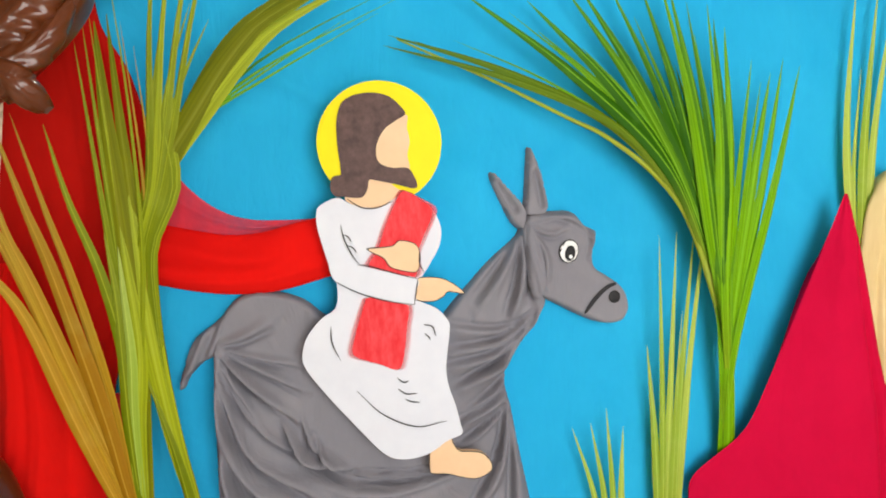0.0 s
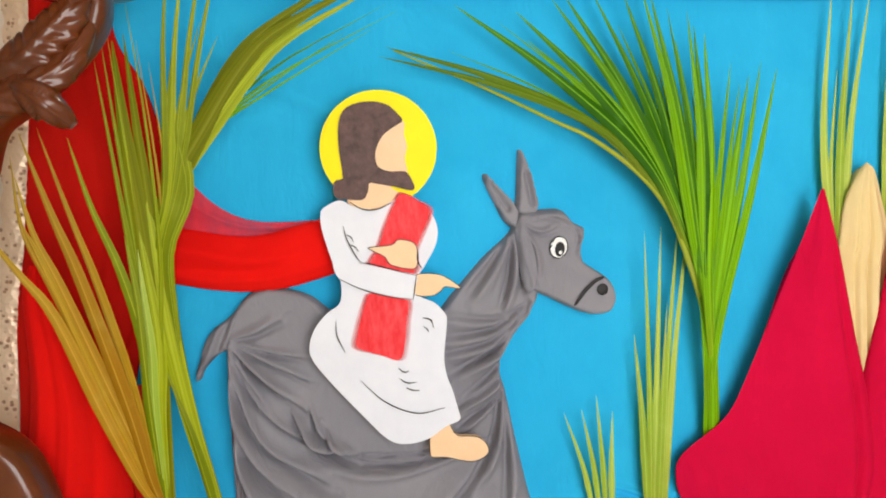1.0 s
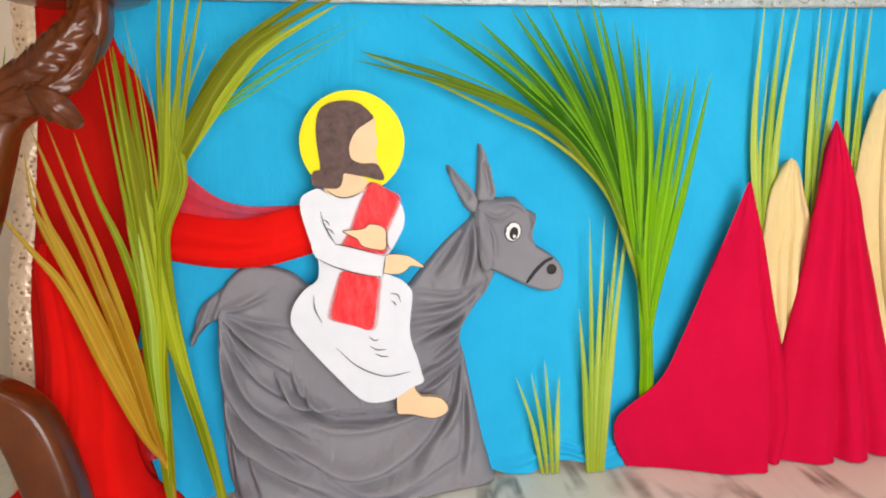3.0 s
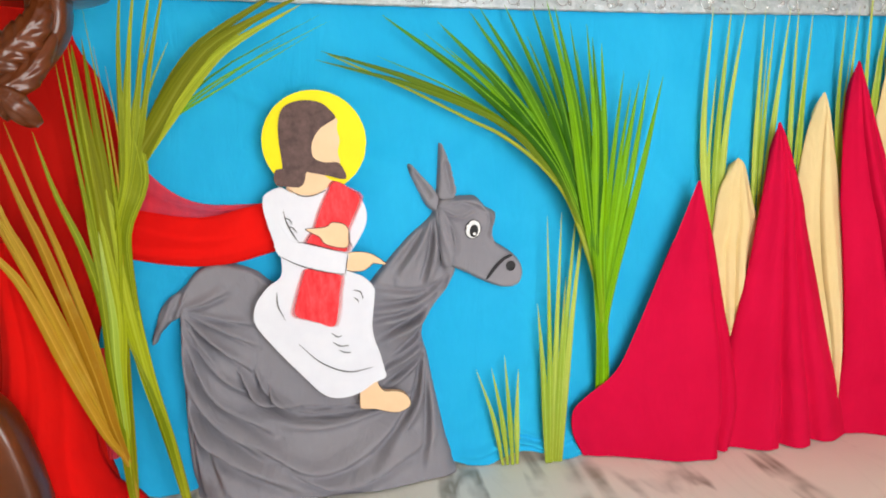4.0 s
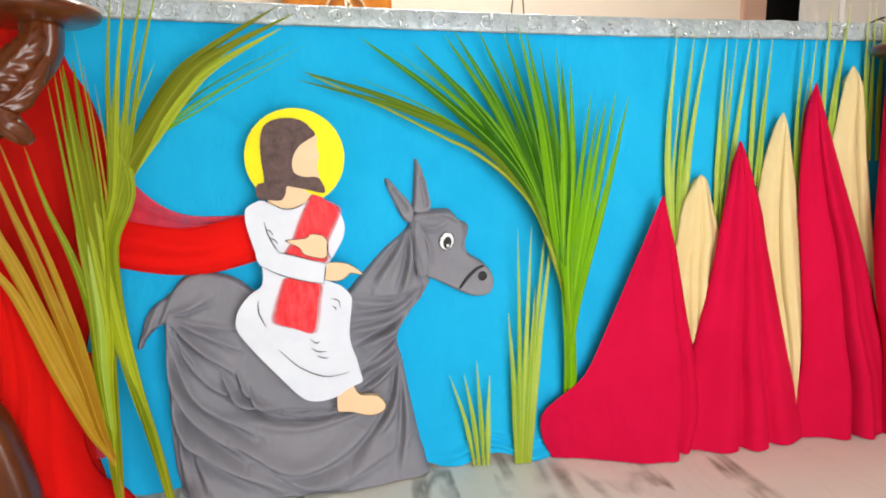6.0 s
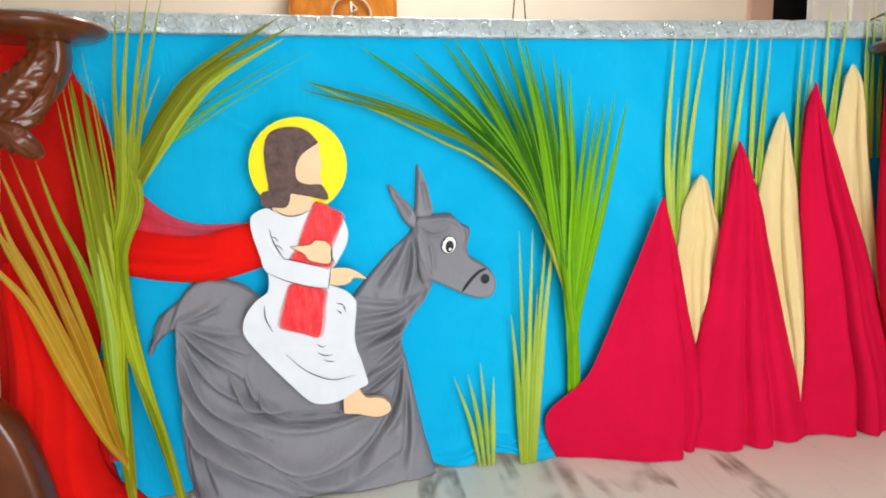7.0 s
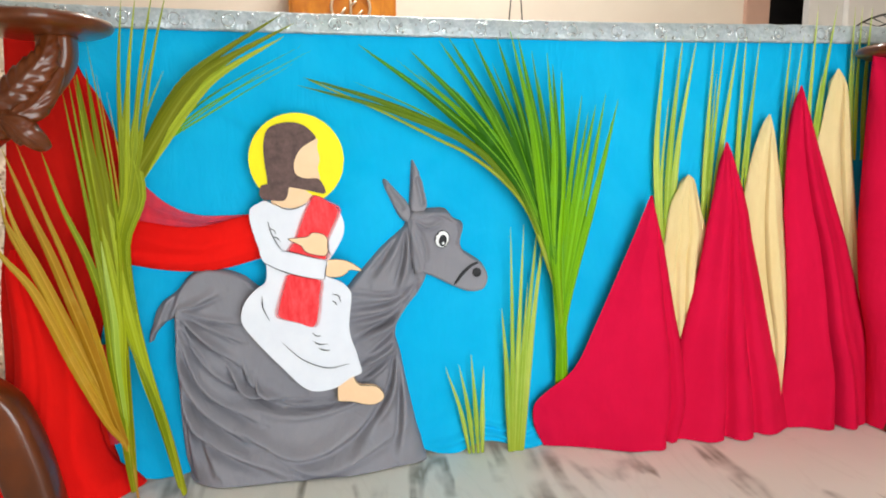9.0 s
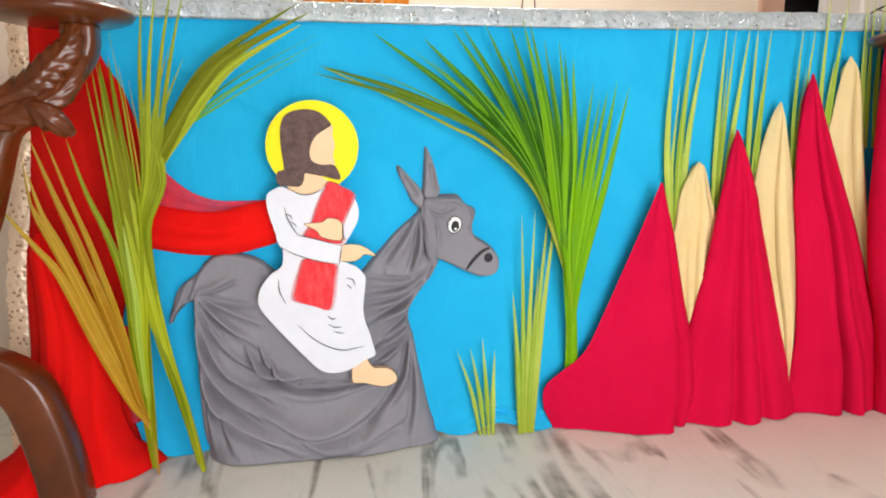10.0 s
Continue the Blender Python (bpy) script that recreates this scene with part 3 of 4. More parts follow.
def sheet(name, top, bottom, mat, depth, folds, nu=80, nv=40, y0=0.012, lift=None):
    """Cloth pulled sideways between a top and a bottom edge; folds are (where down, width, depth)."""
    A, B = spline(top, nu), spline(bottom, nu)
    verts, faces = [], []
    for i in range(nu):
        u = i / (nu - 1)
        for j in range(nv):
            v = j / (nv - 1)
            x, z = A[i] * (1 - v) + B[i] * v
            s = math.sin(math.pi * v) ** 0.6 if 0 < v < 1 else 0
            y = y0 + depth * s
            for c, w, h, run in folds:
                y += h * math.exp(-((v - c - run * (u - 0.5)) / w) ** 2) * s
            y += 0.003 * noise.noise((u * 5, v * 4, y0 * 100)) * s
            if lift:
                y += lift * u * u
            verts.append((x, -y, z))
    for i in range(nu - 1):
        for j in range(nv - 1):
            a = i * nv + j
            faces.append((a, a + 1, a + nv + 1, a + nv))
    return mesh_of(name, verts, faces, mat)


cape = thing("red_cape", "red cloth cape stretched sideways with a sheer net edge above", "cloth", at=(0.03, -0.02, 0.45))
part("cloth", sheet("cloth", [(-0.16, 0.565), (-0.085, 0.556), (0.0, 0.540), (0.055, 0.541), (0.11, 0.555), (0.185, 0.572)],
     [(-0.16, 0.478), (-0.093, 0.464), (-0.04, 0.453), (0.02, 0.447), (0.09, 0.452), (0.185, 0.478)], RED, 0.016,
     ((0.40, 0.16, 0.005, 0.5), (0.64, 0.10, -0.004, -0.25), (0.82, 0.08, 0.003, -0.1)), lift=0.016), cape)
part("veil", sheet("veil", [(-0.115, 0.72), (-0.083, 0.663), (-0.064, 0.632), (-0.032, 0.598), (0.0, 0.576), (0.034, 0.564), (0.076, 0.560), (0.16, 0.562)],
     [(-0.14, 0.56), (-0.10, 0.545), (-0.06, 0.54), (0.0, 0.532), (0.05, 0.532), (0.10, 0.54), (0.16, 0.545)], VEIL, 0.004,
     ((0.4, 0.1, 0.003, 0.2), (0.7, 0.1, -0.002, 0)), y0=0.009), cape, "sheer purplish red net")


# ---- grey fabric figure on the blue cloth ----
class Relief:
    """Shells of cloth modelled in relief, gathered into one mesh."""

    def __init__(self):
        self.v, self.f, self.m = [], [], []

    def shell(self, outline, n, step, height, mat=0, free=None):
        from mathutils.geometry import delaunay_2d_cdt as fill
        edge = closed(outline, n)
        lo, hi = edge.min(0), edge.max(0)
        gx, gz = np.meshgrid(np.arange(lo[0], hi[0], step), np.arange(lo[1], hi[1], step))
        gx[1::2] += step / 2
        g = np.stack([gx.ravel(), gz.ravel()], 1)
        ring = np.vstack([edge, edge[:1]])
        g = g[inside(g, edge)]
        g = g[edge_gap(g, ring) > step * 0.45]
        pts = np.vstack([edge, g])
        res = fill([Vector(p) for p in pts], [(i, (i + 1) % n) for i in range(n)], [list(range(n))], 1, 1e-6)
        p = np.array([tuple(c) for c in res[0]])
        line = ring
        if free is not None:
            last = int(np.where(edge[:, 1] <= free)[0].max())
            line = np.roll(edge, -last - 1, 0)
            line = line[line[:, 1] > free]
        y = height(p, edge_gap(p, line))
        base = len(self.v)
        self.v += [(a, -b, max(c, 0.004)) for (a, c), b in zip(p, y)]
        for t in res[2]:
            q = [p[i] for i in t]
            area = (q[1][0] - q[0][0]) * (q[2][1] - q[0][1]) - (q[2][0] - q[0][0]) * (q[1][1] - q[0][1])
            t = list(t) if area > 0 else list(t)[::-1]
            self.f.append([base + i for i in t])
            self.m.append(mat)


def ridges(p, lines):
    """Height of folds: each is a bent line a, b, c (x, z), with width and height; it swells in the middle and dies at the ends."""
    h = np.zeros(len(p))
    for a, b, c, w, amp in lines:
        q = spline([a, b, c], 24)
        best, along = np.full(len(p), 9.0), np.zeros(len(p))
        side = np.zeros(len(p))
        for i in range(23):
            d = q[i + 1] - q[i]
            t = np.clip(((p - q[i]) @ d) / (d @ d), 0, 1)
            off = p - (q[i] + t[:, None] * d)
            dist = np.linalg.norm(off, axis=1)
            near = dist < best
            best = np.where(near, dist, best)
            along = np.where(near, (i + t) / 23, along)
            side = np.where(near, np.sign(d[0] * off[:, 1] - d[1] * off[:, 0]), side)
        env = np.clip(np.sin(np.pi * np.clip(along, 0.02, 0.98)), 0, 1) ** 0.6
        wide = w * (0.5 + 0.8 * along)
        sd = np.where(side > 0, best, -best)
        rise = np.exp(-(best / np.where(side > 0, wide, wide * 0.5)) ** 2)
        dip = np.exp(-((sd + 1.0 * wide) / (0.5 * wide)) ** 2)
        h += 2.1 * amp * env * (rise - 0.75 * dip)
    return h


def low_noise(p, sx, sz, seed):
    return np.array([noise.noise((a * sx, b * sz, seed)) for a, b in p])


KNOT = np.array((-0.016, 0.372))
fr = random.Random(8)
body_folds = []
# creases that fan out from the knot over the flank
for i, (ex, ez) in enumerate([(0.075, 0.405), (0.115, 0.335), (0.120, 0.295), (0.085, 0.265), (0.125, 0.235), (0.055, 0.245)]):
    end = np.array((ex, ez))
    mid = (KNOT + end) / 2 + np.array((0.0, -0.008 + 0.006 * fr.random()))
    body_folds.append((KNOT + np.array((0.006, -0.003 * i)), mid, end, fr.uniform(0.006, 0.010), fr.uniform(0.006, 0.010)))
# long sweeps from the knot down the hind side and round under the belly
for bx, bz, ex, ez, w, h in [(0.035, 0.20, 0.150, 0.120, 0.010, 0.010), (0.022, 0.17, 0.160, 0.070, 0.014, 0.012), (0.012, 0.13, 0.200, 0.022, 0.016, 0.012),
                             (0.004, 0.16, 0.060, 0.030, 0.010, 0.009), (0.050, 0.24, 0.190, 0.148, 0.008, 0.009), (-0.006, 0.18, 0.012, 0.02, 0.008, 0.008)]:
    body_folds.append((KNOT + np.array((0.002, -0.012)), np.array((bx, bz)), np.array((ex, ez)), w, h))
body_folds += [
    ((0.085, 0.245), (0.120, 0.190), (0.185, 0.168), 0.010, 0.013),
    ((0.115, 0.250), (0.132, 0.205), (0.165, 0.180), 0.007, 0.010),
    ((0.140, 0.215), (0.150, 0.185), (0.190, 0.165), 0.006, 0.008),
    ((0.430, 0.168), (0.240, 0.130), (0.100, 0.160), 0.013, 0.009),
    ((0.400, 0.172), (0.290, 0.152), (0.190, 0.155), 0.005, 0.008),
    ((0.10, 0.115), (0.24, 0.052), (0.42, 0.135), 0.018, 0.008),
    ((0.16, 0.060), (0.28, 0.020), (0.45, 0.085), 0.014, 0.008),
    ((0.445, 0.275), (0.425, 0.150), (0.340, 0.040), 0.012, 0.009),
    ((0.450, 0.240), (0.455, 0.120), (0.440, 0.020), 0.012, 0.007),
    ((0.448, 0.260), (0.400, 0.215), (0.365, 0.190), 0.007, 0.009),
    ((0.448, 0.285), (0.405, 0.250), (0.362, 0.225), 0.007, 0.008),
]
# folds gathered at the throat and pulled across the neck
for ex, ez, w, h in [(0.335, 0.385, 0.006, 0.006), (0.345, 0.345, 0.0062, 0.0090), (0.342, 0.318, 0.0055, 0.0085), (0.355, 0.280, 0.0072, 0.0100), (0.375, 0.235, 0.0065, 0.0090), (0.405, 0.235, 0.007, 0.008), (0.385, 0.300, 0.005, 0.007)]:
    a = np.array((0.492 + 0.004 * fr.random(), 0.408 - 0.01 * fr.random()))
    c = np.array((ex, ez))
    body_folds.append((a, (a + c) / 2 + np.array((0.012, -0.016)), c, 1.5 * w, 0.9 * h))
body_folds += [
    ((0.465, 0.53), (0.435, 0.47), (0.395, 0.41), 0.012, 0.008),
    ((0.468, 0.53), (0.466, 0.46), (0.450, 0.39), 0.009, 0.009),
    ((0.472, 0.53), (0.488, 0.47), (0.492, 0.42), 0.008, 0.008),
]
relief = Relief()


def body_height(p, d):
    low = 1 - smooth01(0.0, 0.17, p[:, 1])
    face = smooth01(-0.02, 0.07, p[:, 0]) * (1 - smooth01(0.30, 0.50, p[:, 0]) * 0.75)
    amp = 0.026 + 0.062 * low * (0.25 + 0.75 * face)
    r = np.clip(d / (0.008 + 0.03 * low), 0, 1)
    y = 0.005 + amp * np.sqrt(1 - (1 - r) ** 2)
    grow = np.clip(d / 0.012, 0, 1)
    return y + grow * (ridges(p, body_folds) + 0.004 * low_noise(p, 9, 9, 2) + 0.0015 * low_noise(p, 40, 30, 5))


relief.shell([(-0.018, 0.355), (-0.014, 0.392), (0.005, 0.425), (0.026, 0.444), (0.052, 0.451), (0.092, 0.446), (0.126, 0.432), (0.16, 0.405),
              (0.24, 0.365), (0.32, 0.385), (0.363, 0.428), (0.413, 0.485), (0.456, 0.523), (0.478, 0.545), (0.50, 0.50), (0.512, 0.43), (0.500, 0.395),
              (0.467, 0.351), (0.447, 0.319), (0.442, 0.287), (0.452, 0.248), (0.462, 0.194), (0.476, 0.127), (0.488, 0.072), (0.500, 0.03), (0.497, 0.0),
              (0.40, -0.004), (0.25, -0.004), (0.10, -0.004), (0.012, -0.002), (-0.010, 0.03), (-0.017, 0.10), (-0.019, 0.20), (-0.020, 0.30)],
             560, 0.0032, body_height, free=0.012)

head_folds = [((0.478, 0.545), (0.51, 0.53), (0.54, 0.54), 0.006, 0.006), ((0.478, 0.54), (0.50, 0.50), (0.505, 0.45), 0.008, 0.007),
              ((0.48, 0.55), (0.53, 0.558), (0.575, 0.54), 0.006, 0.005), ((0.575, 0.54), (0.582, 0.515), (0.578, 0.49), 0.006, 0.006)]


def head_height(p, d):
    r = np.clip(d / 0.008, 0, 1)
    return 0.012 + 0.034 * np.sqrt(1 - (1 - r) ** 2) + np.clip(d / 0.01, 0, 1) * (ridges(p, head_folds) + 0.006 * low_noise(p, 16, 22, 9))


relief.shell([(0.466, 0.536), (0.477, 0.561), (0.496, 0.566), (0.520, 0.567), (0.549, 0.567), (0.560, 0.559), (0.572, 0.545), (0.589, 0.537), (0.592, 0.530), (0.590, 0.518), (0.585, 0.503), (0.586, 0.487), (0.592, 0.474),
              (0.612, 0.461), (0.630, 0.448), (0.642, 0.432), (0.647, 0.412), (0.642, 0.394), (0.632, 0.384), (0.612, 0.381), (0.590, 0.385), (0.558, 0.399), (0.536, 0.411), (0.515, 0.421),
              (0.496, 0.430), (0.478, 0.46), (0.468, 0.50)], 300, 0.0032, head_height)


def ear(outline, a, b):
    a, b = np.array(a), np.array(b)
    def height(p, d):
        r = np.clip(d / 0.005, 0, 1)
        groove = edge_gap(p, np.array([a, b]))
        return 0.008 + 0.030 * np.sqrt(1 - (1 - r) ** 2) - 0.013 * np.exp(-(groove / 0.0045) ** 2) * np.clip(d / 0.006, 0, 1)
    relief.shell(outline, 90, 0.0035, height)


ear([(0.474, 0.538), (0.455, 0.548), (0.437, 0.582), (0.423, 0.612), (0.419, 0.629), (0.428, 0.629), (0.449, 0.606), (0.470, 0.583), (0.479, 0.562)], (0.430, 0.612), (0.458, 0.570))
ear([(0.475, 0.562), (0.476, 0.590), (0.478, 0.625), (0.480, 0.660), (0.483, 0.673), (0.491, 0.659), (0.503, 0.629), (0.510, 0.599), (0.514, 0.572), (0.500, 0.556)], (0.492, 0.63), (0.502, 0.578))


def tail_height(p, d):
    r = np.clip(d / 0.006, 0, 1)
    along = (p[:, 0] + 0.070) * 0.55 + (p[:, 1] - 0.30) * 0.83
    across = (p[:, 0] + 0.070) * 0.83 - (p[:, 1] - 0.30) * 0.55
    return 0.006 + 0.022 * np.sqrt(1 - (1 - r) ** 2) + 0.006 * np.sin(across * 330 + along * 60) * r + 0.003 * low_noise(p, 60, 60, 4) * r


relief.shell([(-0.004, 0.356), (0.012, 0.405), (0.000, 0.414), (-0.018, 0.400), (-0.040, 0.384), (-0.054, 0.364), (-0.062, 0.338), (-0.069, 0.318), (-0.070, 0.300), (-0.062, 0.304), (-0.056, 0.318), (-0.046, 0.330),
              (-0.032, 0.343), (-0.016, 0.350)], 110, 0.0035, tail_height)


def disc_outline(cx, cz, rx, rz, tilt=0.0):
    out = []
    for k in range(10):
        w = 2 * math.pi * k / 10
        a, b = rx * math.cos(w), rz * math.sin(w)
        out.append((cx + a * math.cos(tilt) - b * math.sin(tilt), cz + a * math.sin(tilt) + b * math.cos(tilt)))
    return out


def flat(level):
    return lambda p, d: level + 0.0015 * np.clip(d / 0.002, 0, 1)


def flap_height(p, d):
    r = np.clip(d / 0.007, 0, 1)
    return 0.040 + 0.014 * np.sqrt(1 - (1 - r) ** 2) + 0.003 * np.sin((p[:, 0] * 0.9 + p[:, 1] * 0.25) * 420) * r


relief.shell([(0.474, 0.548), (0.484, 0.545), (0.497, 0.515), (0.506, 0.470), (0.503, 0.436), (0.488, 0.426), (0.478, 0.450), (0.472, 0.500)], 80, 0.004, flap_height)
relief.shell(disc_outline(0.5410, 0.503, 0.0162, 0.0192, -0.25), 40, 0.004, flat(0.0495), 2)
relief.shell(disc_outline(0.5410, 0.503, 0.0145, 0.0175, -0.25), 40, 0.004, flat(0.0505), 1)
relief.shell(disc_outline(0.5420, 0.500, 0.0085, 0.0125, -0.15), 30, 0.004, flat(0.0525), 2)
relief.shell(disc_outline(0.5425, 0.4945, 0.0030, 0.0032), 20, 0.003, flat(0.0545), 1)
relief.shell(disc_outline(0.6175, 0.4275, 0.0098, 0.0102), 36, 0.004, flat(0.0475), 2)
relief.shell([(0.566, 0.402), (0.572, 0.404), (0.588, 0.423), (0.606, 0.440), (0.620, 0.447), (0.618, 0.451), (0.602, 0.445), (0.584, 0.429), (0.570, 0.410)], 50, 0.003, flat(0.0478), 2)
tagged(new("donkey_figure", mesh_of("donkey_figure", relief.v, relief.f, [GREY, EYE_WHITE, INK], True, relief.m)),
       "grey cloth donkey figure modelled in folds on the blue cloth", "cloth figure")

# ---- painted card cut-out, plain colour fields only ----
card_v, card_f, card_m = [], [], []


def field(outline, level, mat, n=90, thick=0.0012, deep=None):
    """One flat colour field of the cut-out, a thin slab with its edge."""
    from mathutils.geometry import delaunay_2d_cdt as fill
    e = closed(outline, n)
    res = fill([Vector(p) for p in e], [(i, (i + 1) % n) for i in range(n)], [list(range(n))], 1, 1e-6)
    base = len(card_v)
    back = level - (deep or thick)
    pts = [tuple(c) for c in res[0]]
    for a, c in pts:
        card_v.append((a, -level, c))
    for a, c in pts:
        card_v.append((a, -back, c))
    m = len(pts)
    for t in res[2]:
        q = [pts[i] for i in t]
        area = (q[1][0] - q[0][0]) * (q[2][1] - q[0][1]) - (q[2][0] - q[0][0]) * (q[1][1] - q[0][1])
        t = list(t) if area > 0 else list(t)[::-1]
        card_f.append([base + i for i in t])
        card_m.append(mat)
        card_f.append([base + m + i for i in t[::-1]])
        card_m.append(mat)
    for i in range(n):
        j = (i + 1) % n
        card_f.append([base + i, base + j, base + m + j, base + m + i][::-1])
        card_m.append(mat)


def stroke(pts, width, level):
    """A thin brushed ink line."""
    q = spline(pts, 18)
    base = len(card_v)
    for i, p in enumerate(q):
        d = q[min(i + 1, 17)] - q[max(i - 1, 0)]
        d = d / np.linalg.norm(d)
        w = width * (0.35 + 0.65 * math.sin(math.pi * i / 17))
        for s in (-1, 1):
            card_v.append((p[0] - d[1] * s * w, -level, p[1] + d[0] * s * w))
    for i in range(17):
        a = base + 2 * i
        card_f.append([a, a + 2, a + 3, a + 1])
        card_m.append(5)


FRONT = 0.066
FIELDS = []
field([(0.244 + 0.0935 * math.cos(k * math.pi / 12), 0.674 + 0.0925 * math.sin(k * math.pi / 12)) for k in range(24)], FRONT - 0.004, 1, 120, deep=0.004)
field([(0.240, 0.70), (0.283, 0.717), (0.285, 0.696), (0.289, 0.676), (0.285, 0.656), (0.287, 0.632), (0.26, 0.615), (0.278, 0.598), (0.260, 0.586), (0.237, 0.577), (0.214, 0.578), (0.19, 0.592), (0.215, 0.62), (0.23, 0.66)], FRONT - 0.002, 3, 90)
field([(0.185, 0.628), (0.181, 0.674), (0.181, 0.708), (0.189, 0.733), (0.209, 0.745), (0.237, 0.748), (0.260, 0.742), (0.276, 0.728), (0.283, 0.717), (0.270, 0.708), (0.253, 0.696),
       (0.242, 0.679), (0.238, 0.662), (0.242, 0.645), (0.260, 0.637), (0.285, 0.636), (0.296, 0.621), (0.299, 0.608), (0.290, 0.606), (0.267, 0.612), (0.238, 0.618), (0.227, 0.619),
       (0.224, 0.605), (0.215, 0.593), (0.190, 0.594), (0.175, 0.596), (0.169, 0.608), (0.173, 0.624)], FRONT - 0.0006, 2, 160)
ROBE = [(0.149, 0.577), (0.160, 0.586), (0.180, 0.593), (0.197, 0.584), (0.220, 0.578), (0.243, 0.579), (0.272, 0.595), (0.284, 0.598), (0.309, 0.582), (0.324, 0.570), (0.334, 0.544),
        (0.331, 0.518), (0.316, 0.490), (0.306, 0.475), (0.296, 0.461), (0.298, 0.436), (0.326, 0.421), (0.343, 0.402), (0.345, 0.386), (0.339, 0.330), (0.343, 0.298), (0.352, 0.272),
        (0.360, 0.240), (0.362, 0.223), (0.339, 0.213), (0.308, 0.194), (0.271, 0.188), (0.241, 0.199), (0.201, 0.242), (0.156, 0.295), (0.125, 0.338), (0.122, 0.364),
        (0.131, 0.388), (0.150, 0.411), (0.173, 0.429), (0.175, 0.465), (0.165, 0.489), (0.150, 0.542), (0.147, 0.565)]
field(ROBE, FRONT, 0, 260, deep=0.005)
UPPER = [(0.272, 0.597), (0.284, 0.600), (0.303, 0.588), (0.321, 0.571), (0.307, 0.533), (0.296, 0.505), (0.290, 0.470), (0.226, 0.484), (0.238, 0.515), (0.252, 0.555)]
LOWER = [(0.220, 0.441), (0.25, 0.436), (0.281, 0.428), (0.279, 0.395), (0.276, 0.364), (0.270, 0.335), (0.258, 0.330), (0.240, 0.338), (0.222, 0.344), (0.197, 0.356), (0.201, 0.385), (0.210, 0.415)]
for n, grow in enumerate((0.13, 0.09, 0.05)):
    # the brushed edge thins out to the sides
    for shape, mid in ((UPPER, lambda z: 0.258 + 0.30 * (z - 0.484)), (LOWER, lambda z: 0.234 + 0.14 * (z - 0.33))):
        field([(mid(z) + (x - mid(z)) * (1 + 1.6 * grow), z + (z - 0.45) * grow * 0.1) for x, z in shape], FRONT + 0.0003 * (n + 1), 6, 80)
field(UPPER, FRONT + 0.0013, 4, 80)
field(LOWER, FRONT + 0.0013, 4, 80)
field([(0.170, 0.53), (0.185, 0.51), (0.194, 0.495), (0.222, 0.488), (0.262, 0.477), (0.297, 0.468), (0.294, 0.448), (0.291, 0.429), (0.255, 0.435), (0.209, 0.449), (0.175, 0.466), (0.164, 0.492)], FRONT + 0.0024, 0, 90)
FIELDS.append(([(0.222, 0.516), (0.258, 0.519), (0.270, 0.527), (0.293, 0.522), (0.301, 0.506), (0.298, 0.483), (0.287, 0.479), (0.257, 0.487), (0.246, 0.501), (0.229, 0.510)], FRONT + 0.0039))
field([(0.222, 0.516), (0.258, 0.519), (0.270, 0.527), (0.293, 0.522), (0.301, 0.506), (0.298, 0.483), (0.287, 0.479), (0.257, 0.487), (0.246, 0.501), (0.229, 0.510)], FRONT + 0.0036, 3, 60)
FIELDS.append(([(0.293, 0.461), (0.303, 0.470), (0.339, 0.466), (0.369, 0.444), (0.344, 0.447), (0.336, 0.440), (0.320, 0.433), (0.294, 0.437)], FRONT + 0.0013))
field([(0.293, 0.461), (0.303, 0.470), (0.339, 0.466), (0.369, 0.444), (0.344, 0.447), (0.336, 0.440), (0.320, 0.433), (0.294, 0.437)], FRONT + 0.001, 3, 60)
FIELDS.append(([(0.312, 0.230), (0.344, 0.235), (0.347, 0.212), (0.358, 0.196), (0.376, 0.194), (0.394, 0.190), (0.408, 0.175), (0.407, 0.160), (0.385, 0.150), (0.360, 0.154), (0.340, 0.160), (0.318, 0.162), (0.311, 0.167), (0.311, 0.20)], FRONT - 0.0002))
field([(0.312, 0.230), (0.344, 0.235), (0.347, 0.212), (0.358, 0.196), (0.376, 0.194), (0.394, 0.190), (0.408, 0.175), (0.407, 0.160), (0.385, 0.150), (0.360, 0.154), (0.340, 0.160), (0.318, 0.162), (0.311, 0.167), (0.311, 0.20)], FRONT - 0.0005, 3, 90, deep=0.010)
for pts in ([(0.183, 0.552), (0.188, 0.53), (0.200, 0.505), (0.208, 0.494)], [(0.206, 0.492), (0.222, 0.490), (0.262, 0.478), (0.297, 0.468)], [(0.297, 0.468), (0.294, 0.448), (0.291, 0.429)],
            [(0.291, 0.429), (0.255, 0.435), (0.209, 0.449), (0.172, 0.468)], [(0.165, 0.40), (0.166, 0.375), (0.178, 0.348)], [(0.201, 0.300), (0.24, 0.262), (0.29, 0.240), (0.337, 0.246)],
            [(0.262, 0.318), (0.272, 0.310), (0.280, 0.312)], [(0.264, 0.300), (0.276, 0.292), (0.293, 0.292)], [(0.274, 0.284), (0.285, 0.279), (0.297, 0.278)],
            [(0.192, 0.592), (0.214, 0.578), (0.237, 0.577), (0.262, 0.587)], [(0.305, 0.398), (0.318, 0.394), (0.323, 0.380)], [(0.306, 0.384), (0.312, 0.379), (0.314, 0.374)],
            [(0.300, 0.512), (0.300, 0.492), (0.307, 0.478)], [(0.186, 0.538), (0.194, 0.534), (0.198, 0.526)], [(0.190, 0.522), (0.200, 0.518), (0.206, 0.510)]):
    stroke(pts, 0.0010, FRONT + 0.0042)


